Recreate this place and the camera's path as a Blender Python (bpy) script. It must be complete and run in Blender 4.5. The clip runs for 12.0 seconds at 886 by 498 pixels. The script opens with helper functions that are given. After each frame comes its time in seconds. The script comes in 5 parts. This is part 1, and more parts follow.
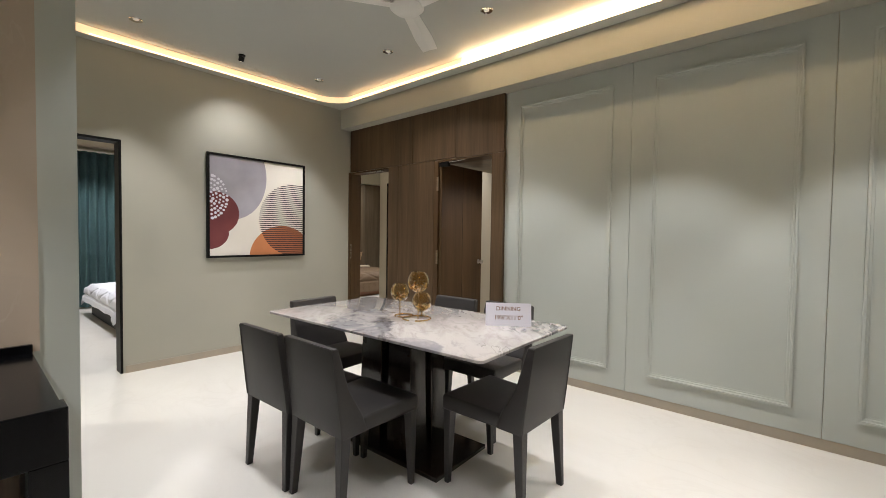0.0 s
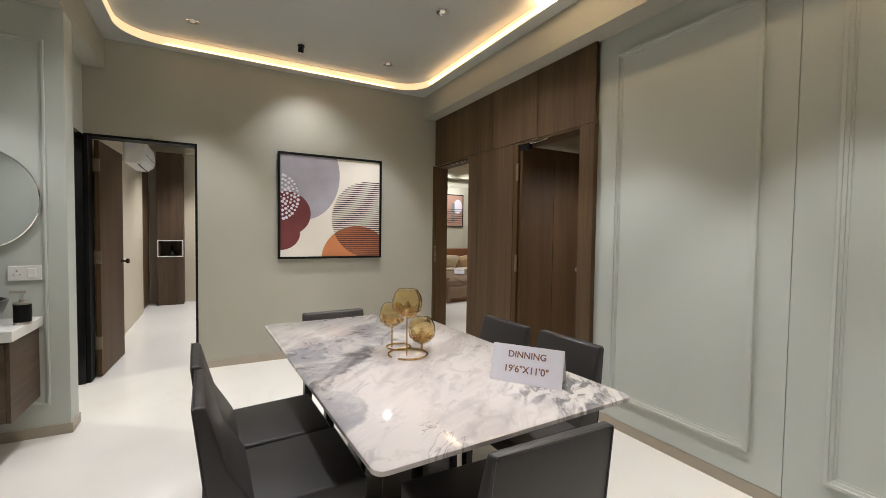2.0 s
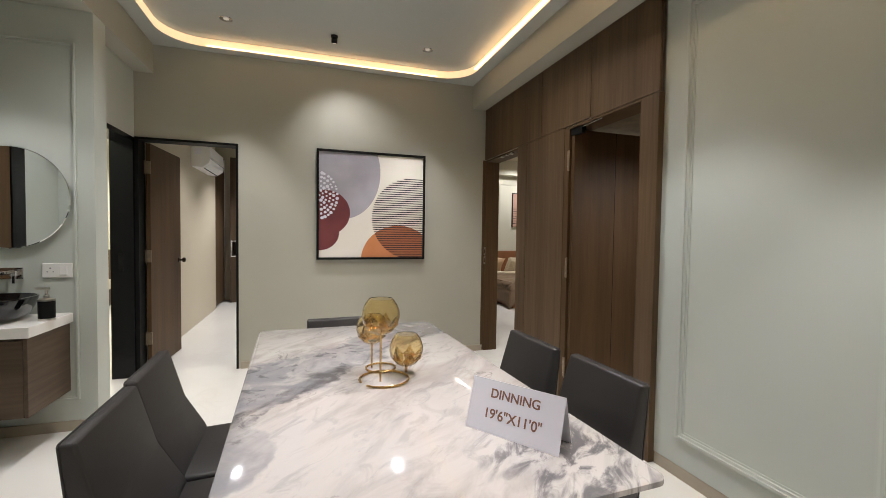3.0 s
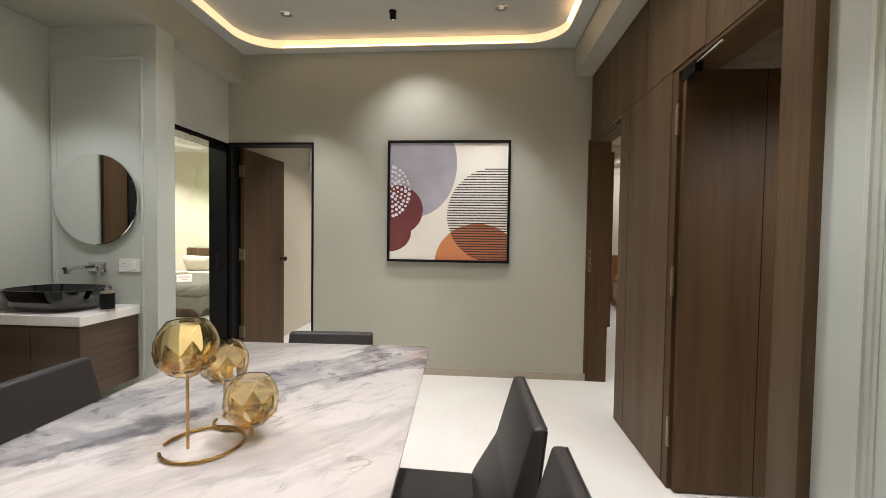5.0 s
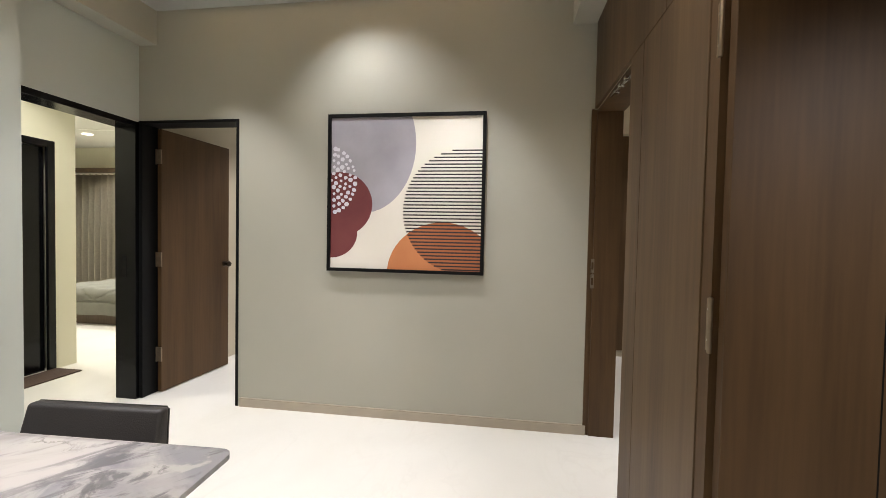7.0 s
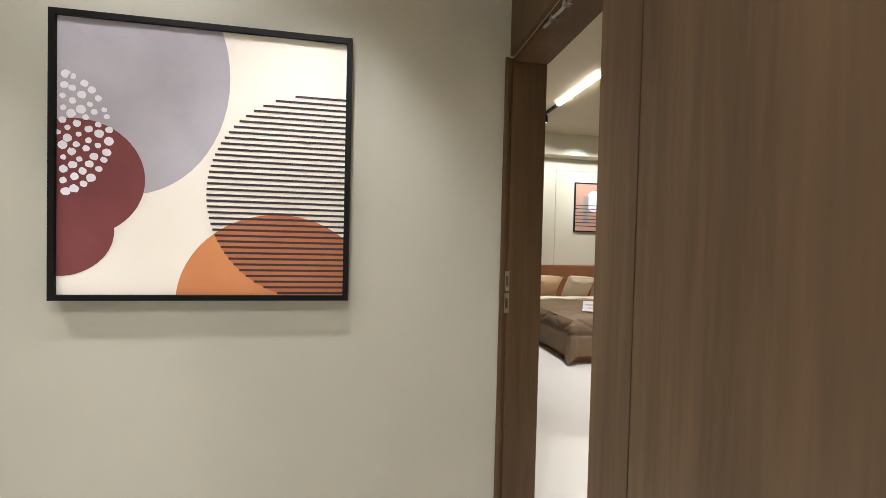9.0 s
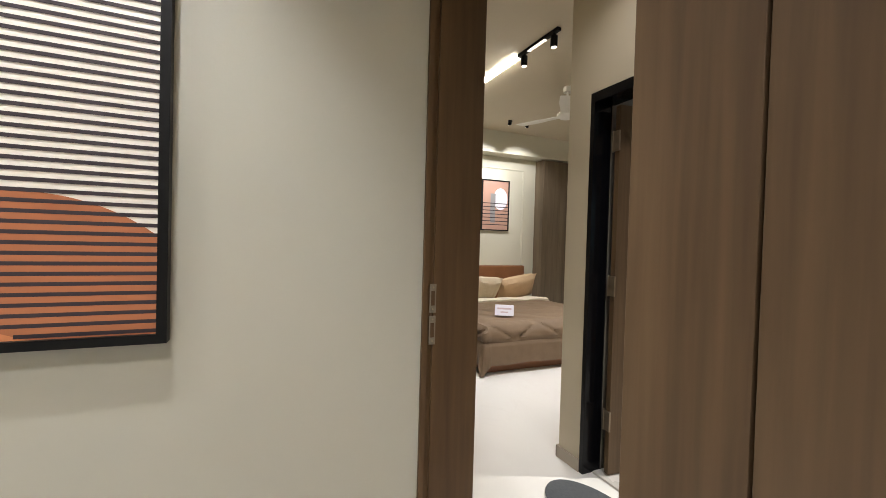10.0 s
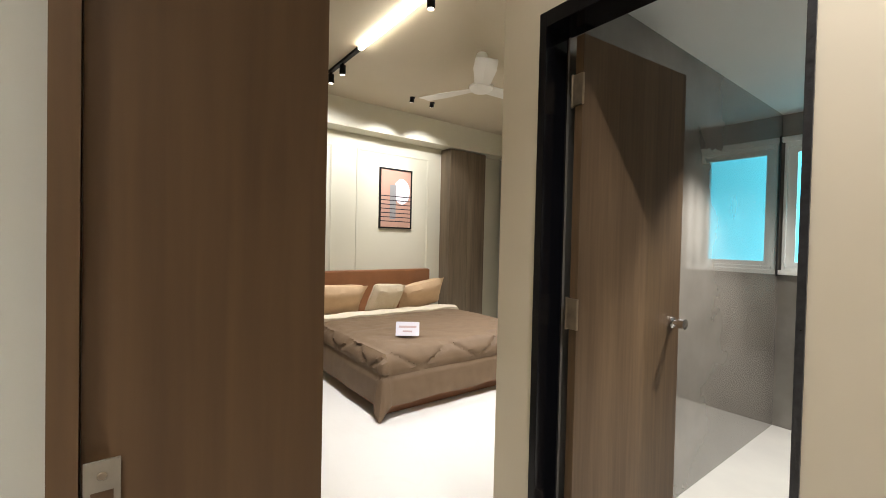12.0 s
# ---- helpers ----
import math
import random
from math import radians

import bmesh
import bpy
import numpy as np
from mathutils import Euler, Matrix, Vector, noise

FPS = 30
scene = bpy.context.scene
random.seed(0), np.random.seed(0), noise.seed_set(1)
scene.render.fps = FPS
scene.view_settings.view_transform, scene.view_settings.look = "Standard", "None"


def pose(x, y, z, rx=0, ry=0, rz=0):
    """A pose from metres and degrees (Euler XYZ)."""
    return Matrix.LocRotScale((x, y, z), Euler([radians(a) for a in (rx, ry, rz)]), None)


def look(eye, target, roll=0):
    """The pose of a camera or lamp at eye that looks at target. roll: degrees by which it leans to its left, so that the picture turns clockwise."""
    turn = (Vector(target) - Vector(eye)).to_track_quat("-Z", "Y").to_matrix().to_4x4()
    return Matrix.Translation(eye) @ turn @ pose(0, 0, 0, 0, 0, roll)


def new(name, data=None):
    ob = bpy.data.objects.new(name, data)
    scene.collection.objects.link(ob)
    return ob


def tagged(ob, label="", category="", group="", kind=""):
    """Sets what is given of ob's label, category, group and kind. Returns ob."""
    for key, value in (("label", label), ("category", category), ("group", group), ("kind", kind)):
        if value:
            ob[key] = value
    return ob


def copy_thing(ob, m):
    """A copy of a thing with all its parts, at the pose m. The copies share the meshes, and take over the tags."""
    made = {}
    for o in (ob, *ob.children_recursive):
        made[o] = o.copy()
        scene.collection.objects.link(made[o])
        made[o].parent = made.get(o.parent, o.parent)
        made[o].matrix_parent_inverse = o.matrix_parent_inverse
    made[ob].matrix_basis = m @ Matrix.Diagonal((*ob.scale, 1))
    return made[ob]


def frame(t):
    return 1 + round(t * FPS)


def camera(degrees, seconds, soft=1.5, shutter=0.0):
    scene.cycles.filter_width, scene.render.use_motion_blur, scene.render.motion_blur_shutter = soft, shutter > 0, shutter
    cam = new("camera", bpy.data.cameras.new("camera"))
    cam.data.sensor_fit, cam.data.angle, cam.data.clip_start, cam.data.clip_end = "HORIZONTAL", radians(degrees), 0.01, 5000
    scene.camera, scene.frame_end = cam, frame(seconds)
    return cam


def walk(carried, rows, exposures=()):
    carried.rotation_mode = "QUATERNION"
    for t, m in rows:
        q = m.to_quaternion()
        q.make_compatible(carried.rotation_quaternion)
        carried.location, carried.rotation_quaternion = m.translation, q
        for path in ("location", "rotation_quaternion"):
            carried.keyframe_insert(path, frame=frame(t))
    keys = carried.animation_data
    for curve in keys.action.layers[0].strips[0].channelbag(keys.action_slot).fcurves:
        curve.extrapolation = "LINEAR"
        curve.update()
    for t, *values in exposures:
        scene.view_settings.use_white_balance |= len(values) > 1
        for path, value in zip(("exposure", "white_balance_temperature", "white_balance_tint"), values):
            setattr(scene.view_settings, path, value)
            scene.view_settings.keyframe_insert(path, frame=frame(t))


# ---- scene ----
cam = camera(93.4, 12.0, soft=0.8)
PATH = [
    (0, (0.643, -0.213, 1.286), (-0.667, 1.297, 1.223), 0.8),
    (0.5, (0.639, 0.073, 1.298), (-0.802, 1.458, 1.231), 0.9),
    (1, (0.618, 0.341, 1.295), (-0.939, 1.594, 1.232), 0.8),
    (1.5, (0.594, 0.619, 1.3), (-1.07, 1.726, 1.23), 0.8),
    (2, (0.519, 0.866, 1.308), (-1.235, 1.825, 1.233), 0.8),
    (2.5, (0.424, 1.114, 1.294), (-1.411, 1.907, 1.226), 0.9),
    (3, (0.303, 1.351, 1.288), (-1.6, 1.963, 1.219), 0.8),
    (3.2, (0.264, 1.463, 1.291), (-1.664, 1.987, 1.218), 1.1),
    (4.8, (-0.176, 2.166, 1.272), (-2.172, 2.052, 1.206), 0.7),
    (5, (-0.241, 2.219, 1.264), (-2.234, 2.062, 1.2), 0.8),
    (5.5, (-0.448, 2.384, 1.291), (-2.429, 2.123, 1.222), 0.9),
    (6, (-0.684, 2.522, 1.283), (-2.66, 2.222, 1.218), 0.9),
    (6.5, (-0.933, 2.629, 1.291), (-2.907, 2.313, 1.224), 1.1),
    (6.7, (-1.03, 2.635, 1.28), (-3.005, 2.328, 1.215), 1.1),
    (8.5, (-1.908, 2.603, 1.292), (-3.905, 2.692, 1.247), 1.5),
    (9, (-2.168, 2.597, 1.287), (-4.137, 2.943, 1.245), 1.4),
    (9.5, (-2.511, 2.643, 1.28), (-4.416, 3.252, 1.243), 1.6),
    (10, (-2.764, 2.712, 1.289), (-4.595, 3.515, 1.252), 1.6),
    (10.5, (-2.983, 2.791, 1.31), (-4.733, 3.758, 1.276), 1.5),
    (11, (-3.191, 2.9, 1.304), (-4.874, 3.979, 1.273), 1.3),
    (11.5, (-3.393, 3.061, 1.313), (-5.026, 4.215, 1.28), 1.2),
    (12, (-3.587, 3.223, 1.316), (-5.183, 4.427, 1.281), 1.3),
]
walk(cam, [(t, look(eye, target, roll)) for t, eye, target, roll in PATH], exposures=[(0, 0.50), (2.0, 0.44), (3.0, 0.44), (5.0, 0.55), (6.0, 0.55), (8.5, 1.0), (9.5, 0.93), (10.5, 1.02), (11.0, 1.02), (11.5, 1.08), (12.0, 1.32)])

# ---------- light: exposure, world ----------
world = bpy.data.worlds.new("world")
world.use_nodes = True
world.node_tree.nodes["Background"].inputs[0].default_value = (0.35, 0.55, 0.75, 1)
world.node_tree.nodes["Background"].inputs[1].default_value = 0.25
scene.world = world
NEUTRAL, COOL = (1.0, 0.985, 1.01), (1.0, 0.985, 0.95)


def spot(x, y, z, watts, cone=75, blend=0.45, to=None, color=NEUTRAL, r=0.015):
    data = bpy.data.lights.new("spot_light", "SPOT")
    data.energy, data.spot_size, data.spot_blend, data.color, data.shadow_soft_size = watts, radians(cone), blend, color, r
    ob = new("spot_light", data)
    ob.matrix_world = look((x, y, z), to or (x, y + 0.0001, z - 1))
    return ob


DINING_LAMPS = [(-3.44, 0.72), (-3.44, 2.38), (-2.31, 0.72), (-2.31, 2.38), (-1.21, 0.72), (-1.21, 2.38), (-0.1, 0.72), (-0.1, 2.38), (1.0, 0.72), (1.0, 2.38)]
for lx, ly in DINING_LAMPS:
    if -3 < lx < -2:
        spot(lx, ly, 2.955, 62 if ly > 2 else 58, 128, 1.0)
    else:
        spot(lx, ly, 2.955, 62 if lx < -3 or ly > 2 else 42, 74, 0.65 if lx < -3 else 0.35)
spot(-3.42, 1.57, 2.88, 24, 100, 1.0, to=(-3.98, 1.80, 1.7))
# Unseen lamps without fittings: niche fill, then one brightening the kitchen marble.
for lx, ly, lw in [(-2.3, -0.4, 23), (-0.6, -0.9, 60)]:
    spot(lx, ly, 2.63, lw, 95, 0.5)
# Added lamps, no fittings modelled or seen, lighting the guest bedroom.
for lx, ly, lw in [(-5.4, 1.0, 80), (-7.2, 1.0, 145), (-6.2, 2.4, 70)]:
    spot(lx, ly, 2.93, lw, 110, 0.6)
for lx, ly, lw in [(-3.7, -0.75, 60), (-6.2, -1.2, 130), (-7.4, -2.4, 160), (-7.4, -4.4, 170), (-5.6, -3.6, 140)]:
    spot(lx, ly, 2.88, lw, 130, 0.6, color=(1.0, 0.97, 0.88))
# The last one has no fitting: an added fill beyond the bed.
for lx, ly, lw, tx, ty, tz in [(-7.62, 5.80, 24, -8.4, 5.6, 1.9), (-7.62, 6.08, 24, -8.4, 6.4, 1.9), (-7.42, 4.78, 28, -8.4, 5.2, 1.8), (-7.15, 4.78, 55, -7.0, 5.6, 0.5),
                               (-5.45, 4.78, 38, -5.3, 4.3, 0.0), (-5.8, 4.78, 60, -6.2, 5.4, 0.4), (-6.0, 6.9, 110, -6.0, 6.9, 0.0)]:
    spot(lx, ly, 2.80, lw, 90, 0.7, to=(tx, ty + 0.001, tz))
# Added lamps without fittings; the second is aimed to brighten the right-hand wall.
spot(-4.1, 3.88, 2.92, 10, 140, 0.7)
spot(-3.1, 3.75, 2.92, 72, 92, 0.8, to=(-3.3, 4.40, 1.6))
spot(-4.02, 5.55, 2.27, 96, 88, 0.55, color=COOL)
# Second bathroom lamp is unseen, added to brighten the window wall.
spot(-3.5, 6.45, 2.27, 36, 130, 0.6, color=COOL)
# Unseen fill lamp added behind the flush door, to lighten its leaf.
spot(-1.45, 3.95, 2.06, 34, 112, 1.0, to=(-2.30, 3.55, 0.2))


# ---------- materials ----------
def material(name, color, rough=0.5, metal=0.0, color2=None, scale=4.0, detail=4.0, bump=0.0, bump_scale=60.0, stretch=(1, 1, 1), spec=0.5, jitter=0.0, coat=0.0):
    m = bpy.data.materials.new(name)
    m.use_nodes = True
    t = m.node_tree
    b = t.nodes["Principled BSDF"]
    b.inputs["Roughness"].default_value, b.inputs["Metallic"].default_value = rough, metal
    b.inputs["Specular IOR Level"].default_value = spec
    b.inputs["Coat Weight"].default_value = coat
    b.inputs["Base Color"].default_value = (*color, 1)
    if color2 is None and not bump:
        return m
    co = t.nodes.new("ShaderNodeTexCoord")
    mp = t.nodes.new("ShaderNodeMapping")
    mp.inputs["Scale"].default_value = stretch
    t.links.new(co.outputs["Object"], mp.inputs["Vector"])
    if color2 is not None:
        n = t.nodes.new("ShaderNodeTexNoise")
        n.inputs["Scale"].default_value, n.inputs["Detail"].default_value = scale, detail
        r = t.nodes.new("ShaderNodeValToRGB")
        r.color_ramp.elements[0].position, r.color_ramp.elements[1].position = 0.3, 0.7
        r.color_ramp.elements[0].color, r.color_ramp.elements[1].color = (*color, 1), (*color2, 1)
        t.links.new(mp.outputs[0], n.inputs["Vector"])
        t.links.new(n.outputs["Fac"], r.inputs["Fac"])
        out = r.outputs["Color"]
        if jitter:
            info = t.nodes.new("ShaderNodeObjectInfo")
            mr = t.nodes.new("ShaderNodeMapRange")
            mr.inputs["To Min"].default_value, mr.inputs["To Max"].default_value = 1 - jitter, 1 + jitter
            hs = t.nodes.new("ShaderNodeHueSaturation")
            t.links.new(info.outputs["Random"], mr.inputs["Value"])
            t.links.new(mr.outputs[0], hs.inputs["Value"])
            t.links.new(out, hs.inputs["Color"])
            out = hs.outputs["Color"]
        t.links.new(out, b.inputs["Base Color"])
        rr = t.nodes.new("ShaderNodeMapRange")
        rr.inputs["To Min"].default_value, rr.inputs["To Max"].default_value = max(rough - 0.06, 0.0), rough + 0.06
        t.links.new(n.outputs["Fac"], rr.inputs["Value"])
        t.links.new(rr.outputs[0], b.inputs["Roughness"])
    if bump:
        n2 = t.nodes.new("ShaderNodeTexNoise")
        n2.inputs["Scale"].default_value, n2.inputs["Detail"].default_value = bump_scale, 3
        t.links.new(mp.outputs[0], n2.inputs["Vector"])
        bp = t.nodes.new("ShaderNodeBump")
        bp.inputs["Strength"].default_value, bp.inputs["Distance"].default_value = bump, 0.004
        t.links.new(n2.outputs["Fac"], bp.inputs["Height"])
        t.links.new(bp.outputs[0], b.inputs["Normal"])
    return m


def wood(name, dark, light, axis="z", rough=0.48, jitter=0.0):
    """Veneer with long grain along one axis: broad bands and fine pores."""
    m = bpy.data.materials.new(name)
    m.use_nodes = True
    t = m.node_tree
    b = t.nodes["Principled BSDF"]
    co = t.nodes.new("ShaderNodeTexCoord")
    out = []
    for s, d in ((8.0, 3.0), (60.0, 6.0)):
        mp = t.nodes.new("ShaderNodeMapping")
        mp.inputs["Scale"].default_value = {"z": (s, s, s * 0.05), "x": (s * 0.05, s, s), "y": (s, s * 0.05, s)}[axis]
        t.links.new(co.outputs["Object"], mp.inputs["Vector"])
        n = t.nodes.new("ShaderNodeTexNoise")
        n.inputs["Scale"].default_value, n.inputs["Detail"].default_value = 1.0, d
        n.inputs["Distortion"].default_value = 0.3
        t.links.new(mp.outputs[0], n.inputs["Vector"])
        out.append(n.outputs["Fac"])
    mx = t.nodes.new("ShaderNodeMix")
    mx.inputs[0].default_value = 0.36
    t.links.new(out[0], mx.inputs[2])
    t.links.new(out[1], mx.inputs[3])
    r = t.nodes.new("ShaderNodeValToRGB")
    r.color_ramp.elements[0].position, r.color_ramp.elements[1].position = 0.33, 0.67
    r.color_ramp.elements[0].color, r.color_ramp.elements[1].color = (*dark, 1), (*light, 1)
    t.links.new(mx.outputs[0], r.inputs["Fac"])
    t.links.new(r.outputs["Color"], b.inputs["Base Color"])
    b.inputs["Roughness"].default_value = rough
    b.inputs["Specular IOR Level"].default_value = 0.3
    bp = t.nodes.new("ShaderNodeBump")
    bp.inputs["Strength"].default_value, bp.inputs["Distance"].default_value = 0.12, 0.002
    t.links.new(out[1], bp.inputs["Height"])
    t.links.new(bp.outputs[0], b.inputs["Normal"])
    return m


def marble(name, base, cloud, vein, scale=1.2, rough=0.08, vein_amount=0.6, cloud_amount=0.5, cloud_at=(0.5, 0.66), wide=0.05):
    m = bpy.data.materials.new(name)
    m.use_nodes = True
    t = m.node_tree
    b = t.nodes["Principled BSDF"]
    b.inputs["Roughness"].default_value = rough
    co = t.nodes.new("ShaderNodeTexCoord")
    mp = t.nodes.new("ShaderNodeMapping")
    mp.inputs["Rotation"].default_value = (0, 0, 0.5)
    mp.inputs["Scale"].default_value = (1, 1.7, 1)
    t.links.new(co.outputs["Object"], mp.inputs["Vector"])

    def noise_node(s, d, dist):
        n = t.nodes.new("ShaderNodeTexNoise")
        n.inputs["Scale"].default_value, n.inputs["Detail"].default_value, n.inputs["Distortion"].default_value = s, d, dist
        t.links.new(mp.outputs[0], n.inputs["Vector"])
        return n.outputs["Fac"]

    def ramp(src, p0, c0, p1, c1, mid=None):
        r = t.nodes.new("ShaderNodeValToRGB")
        r.color_ramp.elements[0].position, r.color_ramp.elements[0].color = p0, (c0, c0, c0, 1)
        r.color_ramp.elements[1].position, r.color_ramp.elements[1].color = p1, (c1, c1, c1, 1)
        if mid:
            e = r.color_ramp.elements.new(mid[0])
            e.color = (mid[1], mid[1], mid[1], 1)
        t.links.new(src, r.inputs["Fac"])
        return r.outputs["Color"]

    def mix(fac, a, c):
        x = t.nodes.new("ShaderNodeMix")
        x.data_type = "RGBA"
        t.links.new(fac, x.inputs[0])
        if isinstance(a, tuple):
            x.inputs[6].default_value = (*a, 1)
        else:
            t.links.new(a, x.inputs[6])
        x.inputs[7].default_value = (*c, 1)
        return x.outputs[2]

    clouds = ramp(noise_node(scale, 8, 0.9), cloud_at[0], 0.0, cloud_at[1], cloud_amount)
    col = mix(clouds, base, cloud)
    veins = ramp(noise_node(scale * 1.9, 7, 1.6), 0.5 - wide, 0.0, 0.5 + wide, 0.0, mid=(0.5, vein_amount))
    gate = ramp(noise_node(scale * 0.8, 3, 0.2), 0.45, 0.0, 0.6, 1.0)
    mul = t.nodes.new("ShaderNodeMath")
    mul.operation = "MULTIPLY"
    t.links.new(veins, mul.inputs[0])
    t.links.new(gate, mul.inputs[1])
    col = mix(mul.outputs[0], col, vein)
    t.links.new(col, b.inputs["Base Color"])
    return m


def clouded_marble(name):
    """White slab crossed by one broad grey drift, with two smaller clouds, smoky mottling and short dark veins."""
    m = bpy.data.materials.new(name)
    m.use_nodes = True
    t = m.node_tree
    b = t.nodes["Principled BSDF"]
    b.inputs["Roughness"].default_value = 0.06
    co = t.nodes.new("ShaderNodeTexCoord").outputs["Object"]

    def calc(op, a, c=0.0):
        n = t.nodes.new("ShaderNodeMath")
        n.operation = op
        for k, v in ((0, a), (1, c)):
            if isinstance(v, (int, float)):
                n.inputs[k].default_value = v
            else:
                t.links.new(v, n.inputs[k])
        return n.outputs[0]

    def step(v, lo, hi, to=1.0):
        n = t.nodes.new("ShaderNodeMapRange")
        n.interpolation_type = "SMOOTHSTEP"
        n.inputs["From Min"].default_value, n.inputs["From Max"].default_value = min(lo, hi), max(lo, hi)
        n.inputs["To Min"].default_value, n.inputs["To Max"].default_value = (0.0, to) if lo < hi else (to, 0.0)
        t.links.new(v, n.inputs["Value"])
        return n.outputs[0]

    def cloud(scale, detail, dist=0.0, stretch=(1, 1, 1), turn=0.0, off=0.0):
        mp = t.nodes.new("ShaderNodeMapping")
        mp.inputs["Scale"].default_value, mp.inputs["Location"].default_value = stretch, (off, off * 0.7, 0)
        rot = t.nodes.new("ShaderNodeMapping")
        rot.inputs["Rotation"].default_value = (0, 0, turn)
        t.links.new(co, rot.inputs["Vector"])
        t.links.new(rot.outputs[0], mp.inputs["Vector"])
        n = t.nodes.new("ShaderNodeTexNoise")
        n.inputs["Scale"].default_value, n.inputs["Detail"].default_value, n.inputs["Distortion"].default_value = scale, detail, dist
        n.inputs["Roughness"].default_value = 0.6
        t.links.new(mp.outputs[0], n.inputs["Vector"])
        return n.outputs["Fac"]

    def blend(fac, a, c):
        x = t.nodes.new("ShaderNodeMix")
        x.data_type = "RGBA"
        t.links.new(fac, x.inputs[0])
        if isinstance(a, tuple):
            x.inputs[6].default_value = (*a, 1)
        else:
            t.links.new(a, x.inputs[6])
        x.inputs[7].default_value = (*c, 1)
        return x.outputs[2]

    sep = t.nodes.new("ShaderNodeSeparateXYZ")
    t.links.new(co, sep.inputs[0])
    px, py = sep.outputs[0], sep.outputs[1]
    lean = 0.78
    wobble = calc("MULTIPLY", calc("SUBTRACT", cloud(2.6, 7, 0.4), 0.5), 0.55)
    wobble_fine = calc("MULTIPLY", calc("SUBTRACT", cloud(9.0, 6, 0.5, off=3.0), 0.5), 0.16)
    wobble = calc("ADD", wobble, wobble_fine)
    across = calc("ADD", calc("ADD", calc("MULTIPLY", px, 0.70), calc("MULTIPLY", py, 0.72)), wobble)
    drift = calc("MULTIPLY", step(across, -0.42, -0.35), step(across, -0.07, -0.13))

    def patch(cx, cy, rx, ry, soft):
        dx, dy = calc("DIVIDE", calc("SUBTRACT", px, cx), rx), calc("DIVIDE", calc("SUBTRACT", py, cy), ry)
        d = calc("ADD", calc("SQRT", calc("ADD", calc("MULTIPLY", dx, dx), calc("MULTIPLY", dy, dy))), calc("MULTIPLY", wobble, 3.0))
        return step(d, 1.0 + soft, 1.0 - soft)

    south = patch(0.47, -0.44, 0.15, 0.09, 0.08)
    corner = patch(0.74, 0.30, 0.22, 0.17, 0.45)
    along = cloud(1.0, 8, 0.8, (2.2, 8.0, 1), lean)
    fine = cloud(1.0, 9, 1.0, (7.0, 17.0, 1), lean, 5.0)
    col = blend(step(along, 0.44, 0.68, 0.6), (0.55, 0.515, 0.495), (0.36, 0.325, 0.31))
    col = blend(step(cloud(7.0, 9, 1.0, (1, 1.6, 1), lean, 8.0), 0.52, 0.68, 0.45), col, (0.36, 0.325, 0.31))
    col = blend(step(fine, 0.54, 0.68, 0.45), col, (0.30, 0.28, 0.28))
    mist = calc("MULTIPLY", calc("MAXIMUM", drift, south), calc("ADD", 0.35, calc("MULTIPLY", step(cloud(3.2, 8, 0.8, off=9.0), 0.36, 0.60), 0.65)))
    col = blend(mist, col, (0.275, 0.268, 0.285))
    col = blend(calc("MULTIPLY", drift, step(cloud(6.0, 9, 1.2, off=4.0), 0.50, 0.62, 0.75)), col, (0.47, 0.44, 0.42))
    col = blend(calc("MULTIPLY", drift, step(cloud(9.0, 9, 1.2, off=6.0), 0.56, 0.66, 0.75)), col, (0.13, 0.125, 0.135))
    rim = calc("MULTIPLY", step(across, -0.22, -0.14), step(across, -0.08, -0.12))
    col = blend(calc("MULTIPLY", rim, step(along, 0.44, 0.62, 0.85)), col, (0.085, 0.078, 0.082))
    col = blend(calc("MULTIPLY", corner, step(fine, 0.44, 0.60, 0.9)), col, (0.13, 0.125, 0.135))
    col = blend(calc("MULTIPLY", step(calc("ADD", px, wobble), -0.42, -0.60), calc("MULTIPLY", step(py, 0.05, 0.25), step(fine, 0.50, 0.62, 0.8))), col, (0.16, 0.15, 0.16))
    thread = cloud(1.0, 6, 1.4, (2.6, 5.5, 1), lean, 2.0)
    line = calc("MULTIPLY", step(thread, 0.480, 0.5), step(thread, 0.520, 0.5))
    col = blend(calc("MULTIPLY", line, step(cloud(4.0, 3, 0.2, off=7.0), 0.54, 0.66, 0.55)), col, (0.11, 0.10, 0.10))
    t.links.new(col, b.inputs["Base Color"])
    return m


def glow(name, color, strength):
    m = bpy.data.materials.new(name)
    m.use_nodes = True
    b = m.node_tree.nodes["Principled BSDF"]
    b.inputs["Base Color"].default_value = (*color, 1)
    b.inputs["Emission Color"].default_value = (*color, 1)
    b.inputs["Emission Strength"].default_value = strength
    return m


def glass(name, color, rough=0.0, ior=1.45):
    m = bpy.data.materials.new(name)
    m.use_nodes = True
    b = m.node_tree.nodes["Principled BSDF"]
    b.inputs["Base Color"].default_value = (*color, 1)
    b.inputs["Transmission Weight"].default_value, b.inputs["Roughness"].default_value, b.inputs["IOR"].default_value = 1.0, rough, ior
    return m


M_WALL = material("greige paint", (0.395, 0.385, 0.320), 0.6, color2=(0.425, 0.41, 0.340), scale=1.5, bump=0.03, bump_scale=90)
M_SAGE = material("sage paint", (0.49, 0.52, 0.475), 0.5, color2=(0.52, 0.545, 0.50), scale=1.2, bump=0.03, bump_scale=90)
M_BEIGE = material("beige paint", (0.52, 0.455, 0.335), 0.6, color2=(0.55, 0.485, 0.365), scale=1.5, bump=0.03, bump_scale=90)
